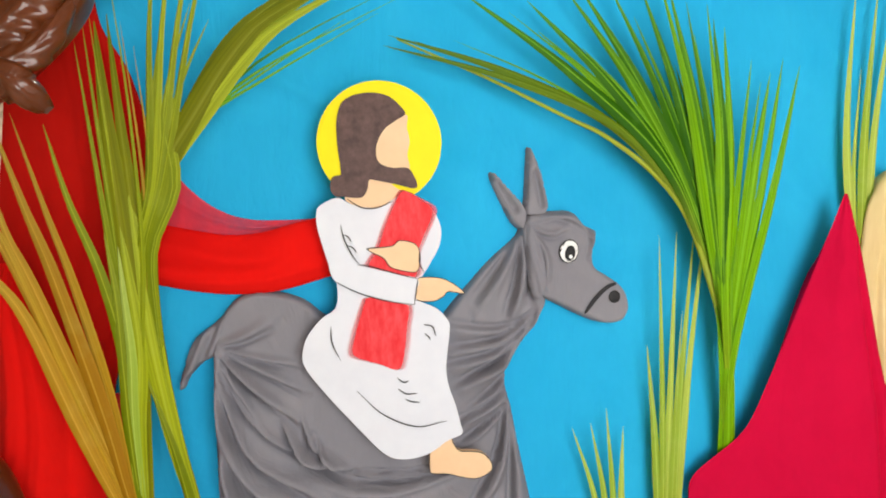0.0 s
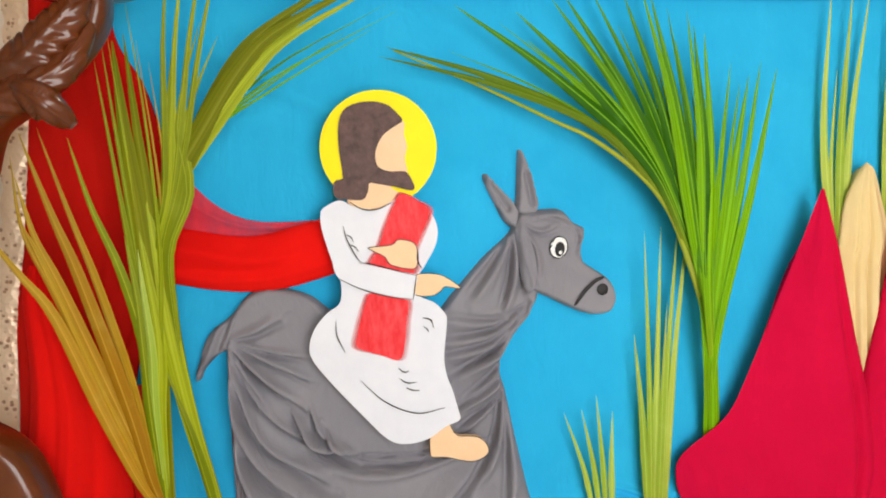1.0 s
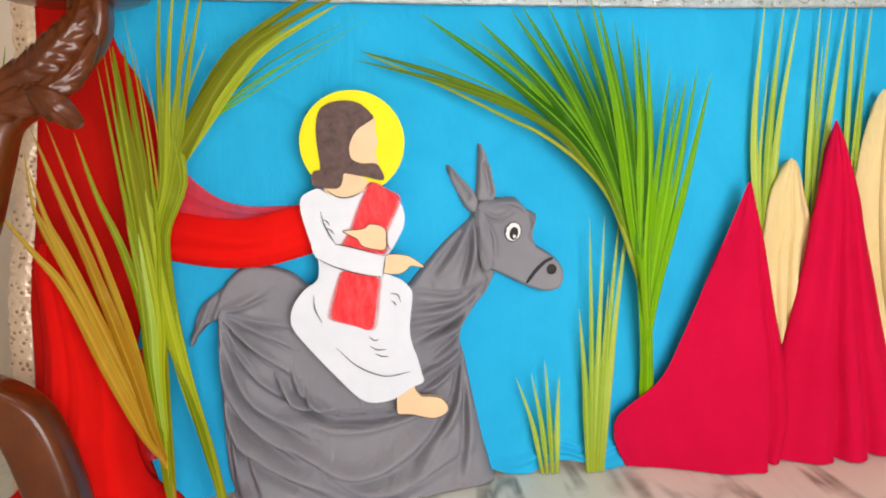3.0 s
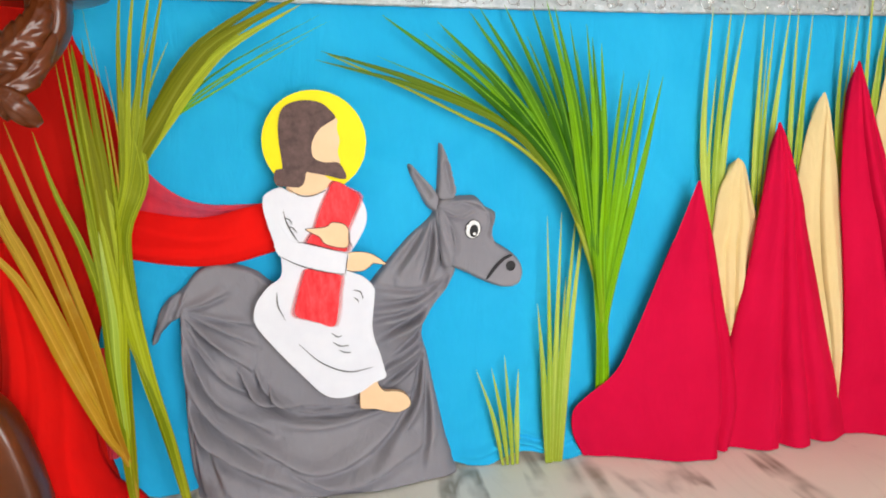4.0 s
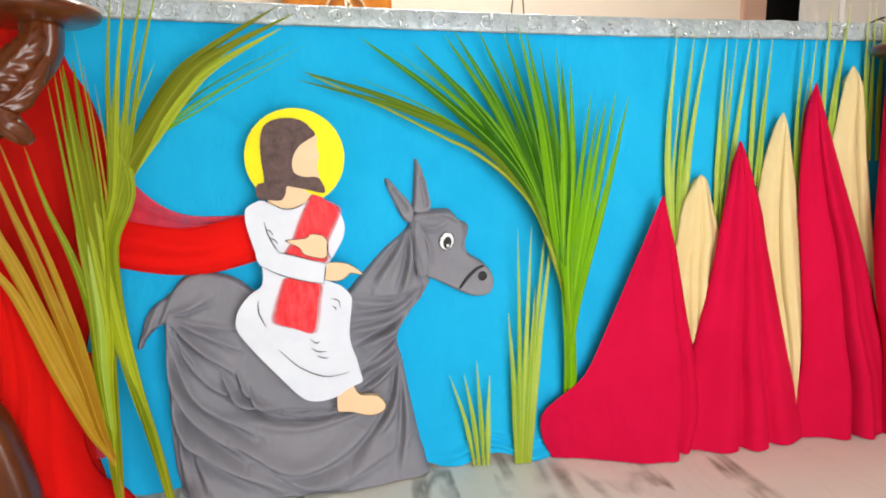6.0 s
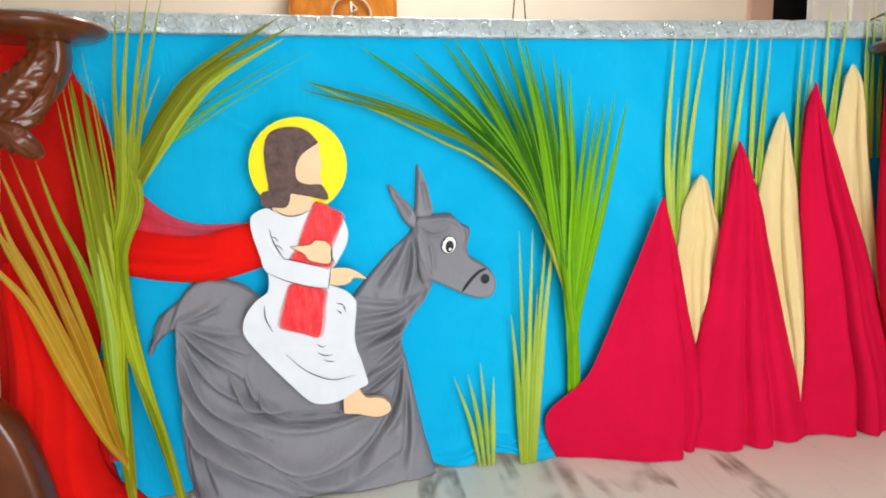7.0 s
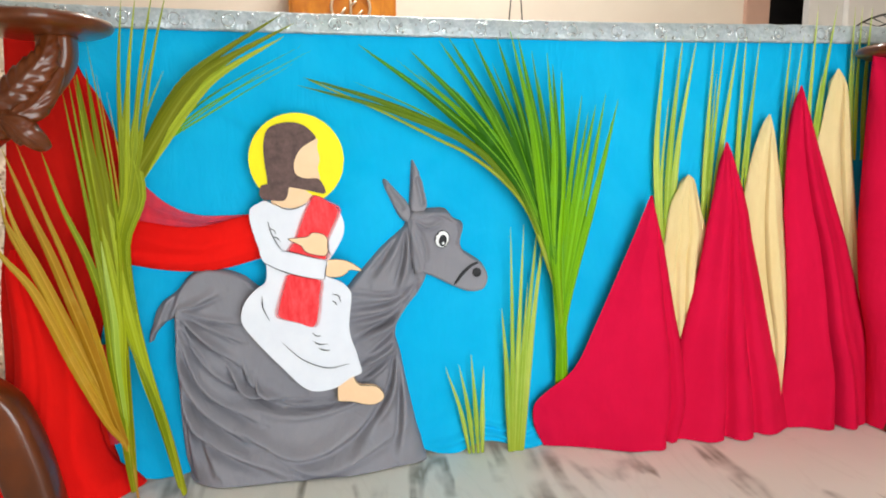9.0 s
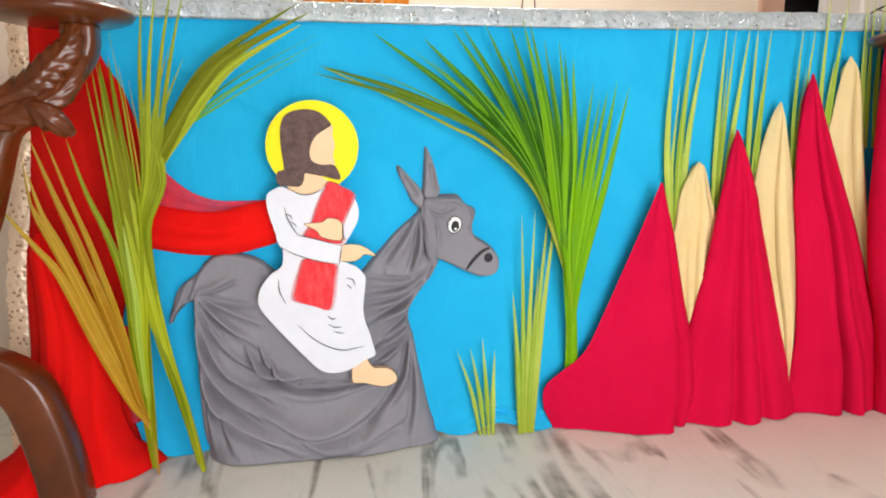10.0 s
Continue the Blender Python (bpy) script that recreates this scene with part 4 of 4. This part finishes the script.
def inked(outline, level, width=0.0006, n=70, start=0.0, end=1.0):
    """A thin ink line round a colour field."""
    e = closed(outline, n)
    e = e[int(n * start):int(n * end)]
    e = np.vstack([e, e[:1]]) if end - start > 0.99 else e
    base, m = len(card_v), len(e)
    for i, p in enumerate(e):
        d = e[min(i + 1, m - 1)] - e[max(i - 1, 0)]
        d = d / (np.linalg.norm(d) + 1e-9)
        for s in (-1, 1):
            card_v.append((p[0] - d[1] * s * width, -level, p[1] + d[0] * s * width))
    for i in range(m - 1):
        a = base + 2 * i
        card_f.append([a, a + 2, a + 3, a + 1])
        card_m.append(5)


for shape, level in FIELDS:
    inked(shape, level)
tagged(new("painted_cutout", mesh_of("painted_cutout", card_v, card_f, [WHITE, YELLOW, BROWN, PEACH, SASH, INK, SOFT], False, card_m)),
       "flat painted card cut-out, white, red and brown, with yellow disc", "cut-out")


# ---- palm leaves ----
def blade(pts, width, mat, seg=16, fold=0.35, base=0.35, turn=0.0, tipw=0.03, top=0.4):
    """A long folded leaf along pts; it widens from its base, is widest at top and narrows to a point."""
    q = spline(pts, seg)
    verts, faces, uvs = [], [], []
    for i, p in enumerate(q):
        s = i / (seg - 1)
        d = q[min(i + 1, seg - 1)] - q[max(i - 1, 0)]
        d = d / (np.linalg.norm(d) + 1e-9)
        side = np.cross(d, (0, -1, 0))
        side = side / (np.linalg.norm(side) + 1e-9)
        out = np.cross(side, d)
        a = turn
        side, out = side * math.cos(a) + out * math.sin(a), out * math.cos(a) - side * math.sin(a)
        w = width * (base + (1 - base) * min(1, s / top)) * (tipw + (1 - tipw) * min(1.0, (1 - s) / (1 - top)) ** 0.8)
        for k, (u, o) in enumerate(((-0.5, 0.0), (0.0, fold), (0.5, 0.0))):
            verts.append(p + side * u * w + out * o * w)
            uvs.append((u + 0.5, s))
    for i in range(seg - 1):
        for k in range(2):
            a = i * 3 + k
            faces.append((a, a + 1, a + 4, a + 3))
    return mesh_of("leaflet", verts, faces, mat, True, None, uvs)


pr = random.Random(21)


def P(x, y, z):
    return np.array((x, -y, z))


# frond with its rib bent over to one side
frond = thing("palm_frond", "green palm frond arching over the blue cloth", "palm leaf", at=(0.82, -0.02, 0))
rib = [P(0.832, 0.008, 0.02), P(0.834, 0.010, 0.090), P(0.822, 0.028, 0.223), P(0.802, 0.050, 0.365), P(0.767, 0.068, 0.460), P(0.724, 0.073, 0.561),
       P(0.666, 0.073, 0.629), P(0.593, 0.069, 0.683), P(0.533, 0.065, 0.712), P(0.416, 0.056, 0.770), P(0.325, 0.050, 0.809), P(0.274, 0.045, 0.832)]
rq = spline(rib, 111)
part("midrib", tube_mesh("midrib", rq, [0.0115 - 0.0102 * (i / 110) ** 0.6 for i in range(111)], YOUNG, 8), frond)
# where each leaflet leaves the rib, its tip, its width
LEAFLETS = [(0.66, 0.262, 0.836, 0.018), (0.64, 0.252, 0.820, 0.016), (0.60, 0.300, 0.828, 0.013), (0.60, 0.360, 0.829, 0.006), (0.54, 0.373, 0.900, 0.026), (0.56, 0.448, 0.875, 0.007),
            (0.51, 0.477, 0.893, 0.026), (0.48, 0.537, 0.912, 0.022), (0.46, 0.557, 0.918, 0.022), (0.44, 0.605, 0.926, 0.026), (0.42, 0.657, 0.922, 0.024), (0.41, 0.684, 0.932, 0.026),
            (0.39, 0.702, 0.924, 0.022), (0.38, 0.732, 0.895, 0.020), (0.37, 0.763, 0.890, 0.020), (0.36, 0.778, 0.868, 0.020), (0.35, 0.798, 0.856, 0.022)]


def from_rib(s, tip, width, mat, layer):
    a, b = rq[int((s - 0.16) * 110)], rq[int(s * 110)]
    a, b = np.array((a[0] + 0.006, a[1] - 0.004, a[2])), np.array((b[0], min(b[1] - 0.004, -layer), b[2]))
    b = b + np.array((0.014, 0, 0.013))
    mid = b * 0.5 + tip * 0.5 + np.array((0.008, 0, 0.012))
    part("leaflet", blade([a, b, mid, tip], width, mat, 20, pr.uniform(0.25, 0.42), 0.35, pr.uniform(-0.5, 0.5), top=0.45), frond)


for k, (s, tx, tz, w) in enumerate(LEAFLETS):
    layer = 0.073 + 0.010 * pr.random()
    from_rib(s, P(tx, layer - pr.uniform(0.018, 0.030), tz), w * pr.uniform(0.9, 1.15), TAIL if k < 3 else PALM, layer)
    if k > 5:
        s2, x2, z2 = LEAFLETS[k - 1][:3]
        f, cut = pr.uniform(0.35, 0.65), pr.uniform(0.10, 0.32)
        so, to = rq[int(0.5 * (s + s2) * 110)], P(tx * f + x2 * (1 - f), layer - 0.030, tz * f + z2 * (1 - f))
        to = to * (1 - cut) + np.array((so[0], -layer, so[2])) * cut
        from_rib(0.5 * (s + s2) - 0.02, to, 0.016, PALM, layer - 0.010)
for k, (x, w) in enumerate([(-0.006, 0.020), (0.005, 0.022), (0.0, 0.016)]):
    # the split sheath of the stalk
    part("sheath", blade([P(0.829 + x, 0.016, 0.012), P(0.826 + x, 0.022 + 0.003 * k, 0.12), P(0.817 + x, 0.040 + 0.003 * k, 0.25), P(0.800 + 1.8 * x, 0.062, 0.40), P(0.786 + 3 * x, 0.074, 0.56)], w, PALM, 18, 0.25, 0.8, 0.2 * (k - 1), top=0.3), frond)
for k, (bx, mx, tx, tz, w) in enumerate([(0.806, 0.820, 0.846, 0.806, 0.020), (0.810, 0.832, 0.860, 0.770, 0.016), (0.813, 0.843, 0.877, 0.785, 0.018), (0.816, 0.861, 0.899, 0.808, 0.018), (0.821, 0.880, 0.926, 0.796, 0.022)]):
    y = 0.046 + 0.010 * pr.random()
    part("leaflet", blade([P(0.826, 0.020, 0.07 + 0.05 * pr.random()), P(bx, y, 0.33), P(mx, y + 0.014, 0.61), P(tx, y + 0.004, tz)], w, PALM, 20, 0.32, 0.4, pr.uniform(-0.4, 0.4), top=0.55), frond)


def cluster(name, label, base, tips, mat, width, seg=12, group="", y=0.014, fold=0.35, btop=0.35):
    e = thing(name, label, "palm leaf", "", group, at=(base[0], -y, base[1]))
    for i, (tx, tz) in enumerate(tips):
        f = (i / max(1, len(tips) - 1)) - 0.5
        b = P(base[0] + f * base[2], y + pr.uniform(0, 0.006), base[1])
        t = P(tx, y + pr.uniform(0, 0.012), tz)
        m = b * 0.5 + t * 0.5
        m[0] += -(tx - base[0]) * 0.10
        part("leaflet", blade([b, m, t], width * pr.uniform(0.85, 1.2), mat, seg, fold, 0.55, pr.uniform(-0.4, 0.4), top=btop), e)
    return e


cluster("palm_sprig", "short pale green palm sprig standing on the floor", (0.620, 0.004, 0.030), [(0.549, 0.213), (0.578, 0.220), (0.607, 0.242), (0.637, 0.209)], YOUNG, 0.0125, y=0.034)
cluster("palm_sprig", "tall pale green palm sprig standing on the floor", (0.713, 0.004, 0.030), [(0.676, 0.345), (0.692, 0.525), (0.722, 0.530), (0.733, 0.40), (0.755, 0.534), (0.780, 0.60)], YOUNG, 0.014, y=0.040, fold=0.25)
GB = "palm blades behind the peaks"


def upright(*blades):
    """A bundle of straight blades: foot x and height, bend, tip x and height, width."""
    fx, fz = blades[0][0], min(b[1] for b in blades)
    e = thing("palm_sprig", "upright yellow-green palm blades behind the cloth peaks", "palm leaf", "", GB, at=(fx, -0.02, fz))
    for x0, z0, x1, x2, z2, w in blades:
        y = 0.024 + 0.006 * pr.random()
        part("leaflet", blade([P(x0, y - 0.004, z0), P(x1, y, 0.5 * (z0 + z2)), P(x2, y + 0.002, z2)], w, YOUNG, 16, 0.3, 0.55, pr.uniform(-0.35, 0.35), top=0.35), e)


upright((1.062, 0.44, 1.037, 1.047, 0.935, 0.017), (1.070, 0.44, 1.070, 1.087, 0.935, 0.016), (1.082, 0.45, 1.090, 1.122, 0.935, 0.015), (1.066, 0.44, 1.052, 1.060, 0.80, 0.010))
upright((1.163, 0.48, 1.161, 1.167, 0.935, 0.012), (1.172, 0.48, 1.174, 1.187, 0.925, 0.012), (1.180, 0.47, 1.199, 1.224, 0.938, 0.014), (1.166, 0.48, 1.168, 1.176, 0.86, 0.010))
upright((1.247, 0.55, 1.241, 1.244, 0.938, 0.012), (1.266, 0.55, 1.265, 1.275, 0.938, 0.012), (1.255, 0.55, 1.256, 1.262, 0.80, 0.010))
upright((1.364, 0.55, 1.350, 1.355, 0.940, 0.013), (1.370, 0.55, 1.374, 1.387, 0.945, 0.012), (1.372, 0.55, 1.362, 1.372, 0.85, 0.009))
upright((1.424, 0.62, 1.418, 1.420, 1.01, 0.013), (1.444, 0.62, 1.448, 1.468, 1.01, 0.013), (1.432, 0.62, 1.432, 1.440, 0.86, 0.010))
upright((1.540, 0.66, 1.520, 1.514, 1.01, 0.013), (1.552, 0.66, 1.538, 1.533, 1.01, 0.012), (1.570, 0.66, 1.558, 1.558, 1.01, 0.012), (1.546, 0.66, 1.530, 1.524, 0.93, 0.010))

# fronds beside the red hanging
left_a = thing("palm_frond", "yellow-green palm frond tied in a long sheaf", "palm leaf", at=(0.0, -0.1, 0))
Y = 0.118


def run(points, y, lift=0.0):
    return [P(x, y + lift * i / len(points), z) for i, (x, z) in enumerate(points)]


STALK = [(0.000, 0.010), (-0.022, 0.13), (-0.050, 0.253), (-0.067, 0.35), (-0.077, 0.438), (-0.079, 0.527)]
# upright blades that part at the bend
for i, (kx, tx, tz, w) in enumerate([(-0.068, -0.052, 0.965, 0.017), (-0.058, -0.027, 0.975, 0.017), (-0.046, 0.003, 0.985, 0.017), (-0.036, 0.027, 0.985, 0.017), (-0.063, -0.040, 0.88, 0.010), (-0.050, -0.012, 0.86, 0.010), (-0.040, 0.012, 0.84, 0.010)]):
    y = Y + 0.003 * pr.random()
    off = 0.0035 * (i - 3)
    pts = [P(x + off * j / 5, y, z) for j, (x, z) in enumerate(STALK)]
    pts += [P(-0.072 + 0.006 * i, y, 0.61), P(kx, y, 0.70), P((kx + tx) / 2 - 0.003, y, 0.5 * (0.70 + tz)), P(tx, y - 0.012, tz)]
    part("leaflet", blade(pts, w, OLIVE, 34, pr.uniform(0.25, 0.4), 0.3, pr.uniform(-0.4, 0.4), top=0.66), left_a)
# broad blades that arch over to the side
for i, (off, tx, tz, w, m) in enumerate([(0.0, 0.250, 0.932, 0.034, DEEP), (-0.016, 0.230, 0.908, 0.030, OLIVE), (0.014, 0.225, 0.948, 0.030, DEEP), (-0.004, 0.175, 0.896, 0.026, OLIVE)]):
    y = Y - 0.004 * i
    pts = run(STALK, y) + [P(-0.066, y, 0.612), P(-0.008 - 0.2 * off, y, 0.712 + 0.4 * off), P(0.048 - 0.6 * off, y, 0.796 + 0.7 * off), P(0.104 - 0.6 * off, y - 0.006, 0.850 + 0.8 * off), P(tx, y - 0.025, tz)]
    part("leaflet", blade(pts, w, m, 36, 0.16, 0.25, pr.uniform(-0.3, 0.3), top=0.72), left_a)
for tx, tz, mz, w in ((0.262, 0.892, 0.792, 0.008), (0.278, 0.882, 0.778, 0.008), (0.245, 0.858, 0.762, 0.007), (0.20, 0.85, 0.772, 0.006)):
    pts = run(STALK, Y - 0.01) + [P(-0.060, Y - 0.01, 0.61), P(-0.018, Y - 0.014, 0.692), P(0.085, Y - 0.02, mz), P(tx, Y - 0.03, tz)]
    part("leaflet", blade(pts, w, PALM, 34, 0.3, 0.5, pr.uniform(-0.3, 0.3), top=0.7), left_a)
# a side blade low on the stalk
part("leaflet", blade(run([(-0.006, 0.030), (-0.030, 0.155), (-0.056, 0.26), (-0.094, 0.375)], Y + 0.008), 0.016, OLIVE, 18, 0.3, 0.5, 0.2), left_a)
part("leaflet", blade(run([(0.000, 0.012), (-0.024, 0.14), (-0.052, 0.255), (-0.078, 0.40), (-0.090, 0.52), (-0.100, 0.62)], Y + 0.004), 0.030, OLIVE, 22, 0.2, 0.25, -0.2, top=0.6), left_a)

left_b = thing("palm_frond", "dry yellow-brown palm frond fanned against the red cloth", "palm leaf", at=(-0.1, -0.1, 0))
FOOT = [(-0.090, 0.006), (-0.100, 0.105)]
for way, w, m in (([(-0.128, 0.18), (-0.172, 0.286), (-0.229, 0.435), (-0.272, 0.501), (-0.330, 0.585)], 0.020, DRY),
                  ([(-0.125, 0.19), (-0.168, 0.30), (-0.222, 0.455), (-0.250, 0.53), (-0.268, 0.575)], 0.018, DRY),
                  ([(-0.120, 0.19), (-0.161, 0.295), (-0.235, 0.479), (-0.268, 0.565), (-0.276, 0.668)], 0.013, DRY),
                  ([(-0.118, 0.19), (-0.153, 0.29), (-0.222, 0.478), (-0.252, 0.553), (-0.272, 0.640)], 0.018, DRY),
                  ([(-0.115, 0.19), (-0.139, 0.300), (-0.193, 0.490), (-0.225, 0.585), (-0.260, 0.700)], 0.023, DRY),
                  ([(-0.112, 0.19), (-0.132, 0.320), (-0.170, 0.476), (-0.203, 0.585), (-0.238, 0.708)], 0.019, DRY),
                  ([(-0.115, 0.19), (-0.140, 0.310), (-0.185, 0.450), (-0.205, 0.52), (-0.232, 0.610)], 0.014, DRY),
                  ([(-0.108, 0.20), (-0.113, 0.380), (-0.138, 0.497), (-0.173, 0.595), (-0.198, 0.694)], 0.017, OLIVE)):
    y = 0.122 + 0.012 * pr.random()
    part("leaflet", blade(run(FOOT, 0.108) + run(way, y, 0.01), w, m, 28, pr.uniform(0.15, 0.3), 0.2, pr.uniform(-0.4, 0.4), top=0.55), left_b)

left_c = thing("palm_frond", "olive palm frond with broad and narrow upright blades", "palm leaf", at=(-0.1, -0.1, 0))
FOOT = [(-0.096, 0.02), (-0.100, 0.114)]
for way, w, m, y in (([(-0.100, 0.30), (-0.102, 0.44), (-0.110, 0.56), (-0.121, 0.68), (-0.132, 0.83)], 0.048, DEEP, 0.1235),
                     ([(-0.098, 0.30), (-0.094, 0.46), (-0.096, 0.58), (-0.106, 0.70), (-0.117, 0.84)], 0.028, DEEP, 0.1205),
                     ([(-0.104, 0.32), (-0.118, 0.475), (-0.137, 0.636), (-0.157, 0.802)], 0.014, OLIVE, 0.127),
                     ([(-0.102, 0.33), (-0.118, 0.54), (-0.132, 0.68), (-0.146, 0.825)], 0.010, OLIVE, 0.126),
                     ([(-0.100, 0.33), (-0.110, 0.54), (-0.124, 0.70), (-0.138, 0.845)], 0.007, OLIVE, 0.126),
                     ([(-0.090, 0.35), (-0.083, 0.50), (-0.085, 0.60), (-0.094, 0.74), (-0.110, 0.885)], 0.008, OLIVE, 0.127),
                     ([(-0.088, 0.35), (-0.078, 0.52), (-0.082, 0.65), (-0.100, 0.83)], 0.008, DRY, 0.121),
                     ([(-0.086, 0.35), (-0.074, 0.54), (-0.072, 0.66), (-0.085, 0.80)], 0.006, DRY, 0.119),
                     ([(-0.106, 0.26), (-0.111, 0.35), (-0.118, 0.46), (-0.130, 0.55)], 0.021, OLIVE, 0.130),
                     ([(-0.097, 0.28), (-0.092, 0.39), (-0.103, 0.50), (-0.110, 0.56)], 0.022, OLIVE, 0.128),
                     ([(-0.101, 0.28), (-0.101, 0.38), (-0.108, 0.47), (-0.112, 0.53)], 0.016, YOUNG, 0.133)):
    part("leaflet", blade(run(FOOT, 0.108) + run(way, y), w, m, 28, 0.14 if w > 0.025 else 0.32, 0.25, pr.uniform(-0.25, 0.25), top=0.5), left_c)
cluster("potted_plant", "green leaves rising beside the altar", (-0.515, 0.0, 0.03), [(-0.56, 0.70), (-0.392, 0.865), (-0.47, 0.82), (-0.58, 0.80)], PALM, 0.034, y=-0.10)


# ---- carved stands ----
def feather(name, spine, width, lobes, half=1.0):
    """A long carved leaf along a bent spine: notched edge, raised rib, slanting grooves."""
    q = spline(spine, 96)
    verts, faces, nu = [], [], 15
    for i, p in enumerate(q):
        s = i / 95
        d = q[min(i + 1, 95)] - q[max(i - 1, 0)]
        side = np.cross(d, (0, -1, 0))
        side = side / (np.linalg.norm(side) + 1e-9)
        body = math.sin(math.pi * (0.10 + 0.86 * s)) ** 0.6
        for j in range(nu):
            u = j / (nu - 1) * 2 - 1
            phase = (s * lobes - 0.9 * abs(u)) % 1.0
            w = width * body * (0.80 + 0.26 * phase if u > 0 else half * (0.84 + 0.16 * phase))
            swell = 0.018 * (1 - u * u) ** 0.5 + 0.006 * math.exp(-(u / 0.12) ** 2) + 0.003 * math.sin(math.pi * phase) * min(1, 3 * abs(u)) + 0.002 * phase * abs(u)
            verts.append(p + side * u * w + np.array((0, -swell * body, 0)))
        for j in range(nu):
            u = (nu - 1 - j) / (nu - 1) * 2 - 1
            verts.append(p + side * u * width * body * 0.8 + np.array((0, 0.008, 0)))
    m = 2 * nu
    for i in range(95):
        for j in range(m):
            a, b = i * m + j, i * m + (j + 1) % m
            faces.append((a, b, b + m, a + m))
    return mesh_of(name, verts, faces, WOOD)


def stand(cx, cy, flip, label):
    """A carved corner stand: round moulded capital on a leg bent like an S, with leaf carving."""
    e = thing("carved_stand", label, "stand", "", "carved stands", at=(cx, cy, 0))
    part("capital", lathe("capital", [(0.03, 0.884), (0.07, 0.886), (0.098, 0.890), (0.112, 0.896), (0.117, 0.903), (0.113, 0.911), (0.10, 0.916), (0.03, 0.917)], WOOD, 56, (cx, cy, 0)), e)
    def at(x, z, y=0.0):
        return np.array((cx + flip * (x + 0.155), cy + y, z))
    leg = spline([at(-0.126, 0.888), at(-0.131, 0.845), at(-0.164, 0.800), at(-0.213, 0.757), at(-0.272, 0.715), at(-0.302, 0.64), at(-0.330, 0.56), at(-0.368, 0.48), at(-0.400, 0.41), at(-0.402, 0.34),
                  at(-0.365, 0.288), at(-0.315, 0.264), at(-0.276, 0.232), at(-0.252, 0.165), at(-0.235, 0.09), at(-0.226, 0.03), at(-0.224, 0.0)], 100)
    part("leg", tube_mesh("leg", leg, [0.029 + 0.013 * smooth01(8, 45, i) for i in range(100)], WOOD, 28, 0.9, 0.45), e)
    part("carved_leaf", feather("carved_leaf", [at(-0.335, 0.735, -0.026), at(-0.262, 0.752, -0.030), at(-0.200, 0.782, -0.032), at(-0.168, 0.812, -0.032), at(-0.136, 0.848, -0.032), at(-0.126, 0.888, -0.028)], 0.033 , 11, 0.9), e)
    part("carved_leaf", feather("carved_leaf", [at(-0.330, 0.690, -0.028), at(-0.270, 0.722, -0.034), at(-0.205, 0.742, -0.036), at(-0.150, 0.775, -0.030), at(-0.116, 0.835, -0.020)], 0.025, 8, 1.0), e)
    part("carved_leaf", feather("carved_leaf", [at(-0.222, 0.756, -0.034), at(-0.190, 0.742, -0.044), at(-0.162, 0.720, -0.046), at(-0.143, 0.700, -0.036)], 0.024, 3, 1.0), e)
    part("carved_leaf", feather("carved_leaf", [at(-0.325, 0.60, -0.034), at(-0.300, 0.655, -0.038), at(-0.262, 0.715, -0.036)], 0.026, 5, 1.0), e)
    return e


stand(-0.167, -0.185, 1, "dark varnished carved wooden stand with a round top")
stand(1.602, -0.115, -1, "dark varnished carved wooden stand behind crimson cloth")

# ---- things behind the altar ----
shrine = thing("wooden_shrine", "honey-coloured wooden shrine front with a gilt ring emblem", "shrine", at=(0.435, 2.35, 0))
SX, SY = 0.435, 2.2
part("base", box("base", (SX - 0.29, SY, 0), (SX + 0.29, SY + 0.35, 1.05), GILT, 0.01), shrine)
part("panel", box("panel", (SX - 0.272, SY - 0.025, 1.052), (SX + 0.272, SY + 0.33, 1.72), GILT, 0.02), shrine)
ringo = part("emblem_ring", ring_mesh("emblem_ring", 0.098, 0.007, GOLD, 40, 6, 1.0), shrine, "gilt ring")
ringo.matrix_basis = pose(SX + 0.037, SY - 0.034, 1.385)
for x0, z0, x1, z1 in ((0.0, -0.07, 0.0, 0.07), (0.0, 0.06, 0.03, 0.035), (0.03, 0.035, 0.0, 0.01), (-0.06, -0.045, -0.025, 0.0), (0.025, -0.05, 0.06, -0.01)):
    part("emblem_bar", tube_mesh("emblem_bar", [(SX + 0.037 + x0, SY - 0.034, 1.385 + z0), (SX + 0.037 + x1, SY - 0.034, 1.385 + z1)], [0.006, 0.006], GOLD, 6), shrine)
wires = thing("wire_stand", "thin dark wire stand on the altar", "stand", at=(0.893, 0.6, TOP))
for dx, tx in ((-0.03, -0.008), (0.03, 0.008)):
    part("rod", tube_mesh("rod", [(0.893 + dx, 0.62, TOP), (0.893 + tx, 0.62, TOP + 0.26)], [0.002, 0.002], WIRE, 6), wires)
basket = thing("wire_basket", "dark wire basket with an arched latticed handle", "basket", at=(2.1, 0.42, TOP))
bp = [(2.09 - 0.24 * math.cos(a), 0.42, TOP + 0.13 * math.sin(a)) for a in np.linspace(0, math.pi, 20)]
bp2 = [(2.09 - 0.20 * math.cos(a), 0.42, TOP + 0.10 * math.sin(a)) for a in np.linspace(0, math.pi, 20)]
part("arch", tube_mesh("arch", bp, [0.003] * 20, WIRE, 6), basket)
part("arch", tube_mesh("arch", bp2, [0.002] * 20, WIRE, 6), basket)
for i in range(1, 18):
    part("wire", tube_mesh("wire", [bp[i], bp2[i + 1]], [0.0015, 0.0015], WIRE, 5), basket)
part("base", box("base", (1.93, 0.32, TOP + 0.002), (2.29, 0.54, TOP + 0.02), WIRE, 0.004), basket)
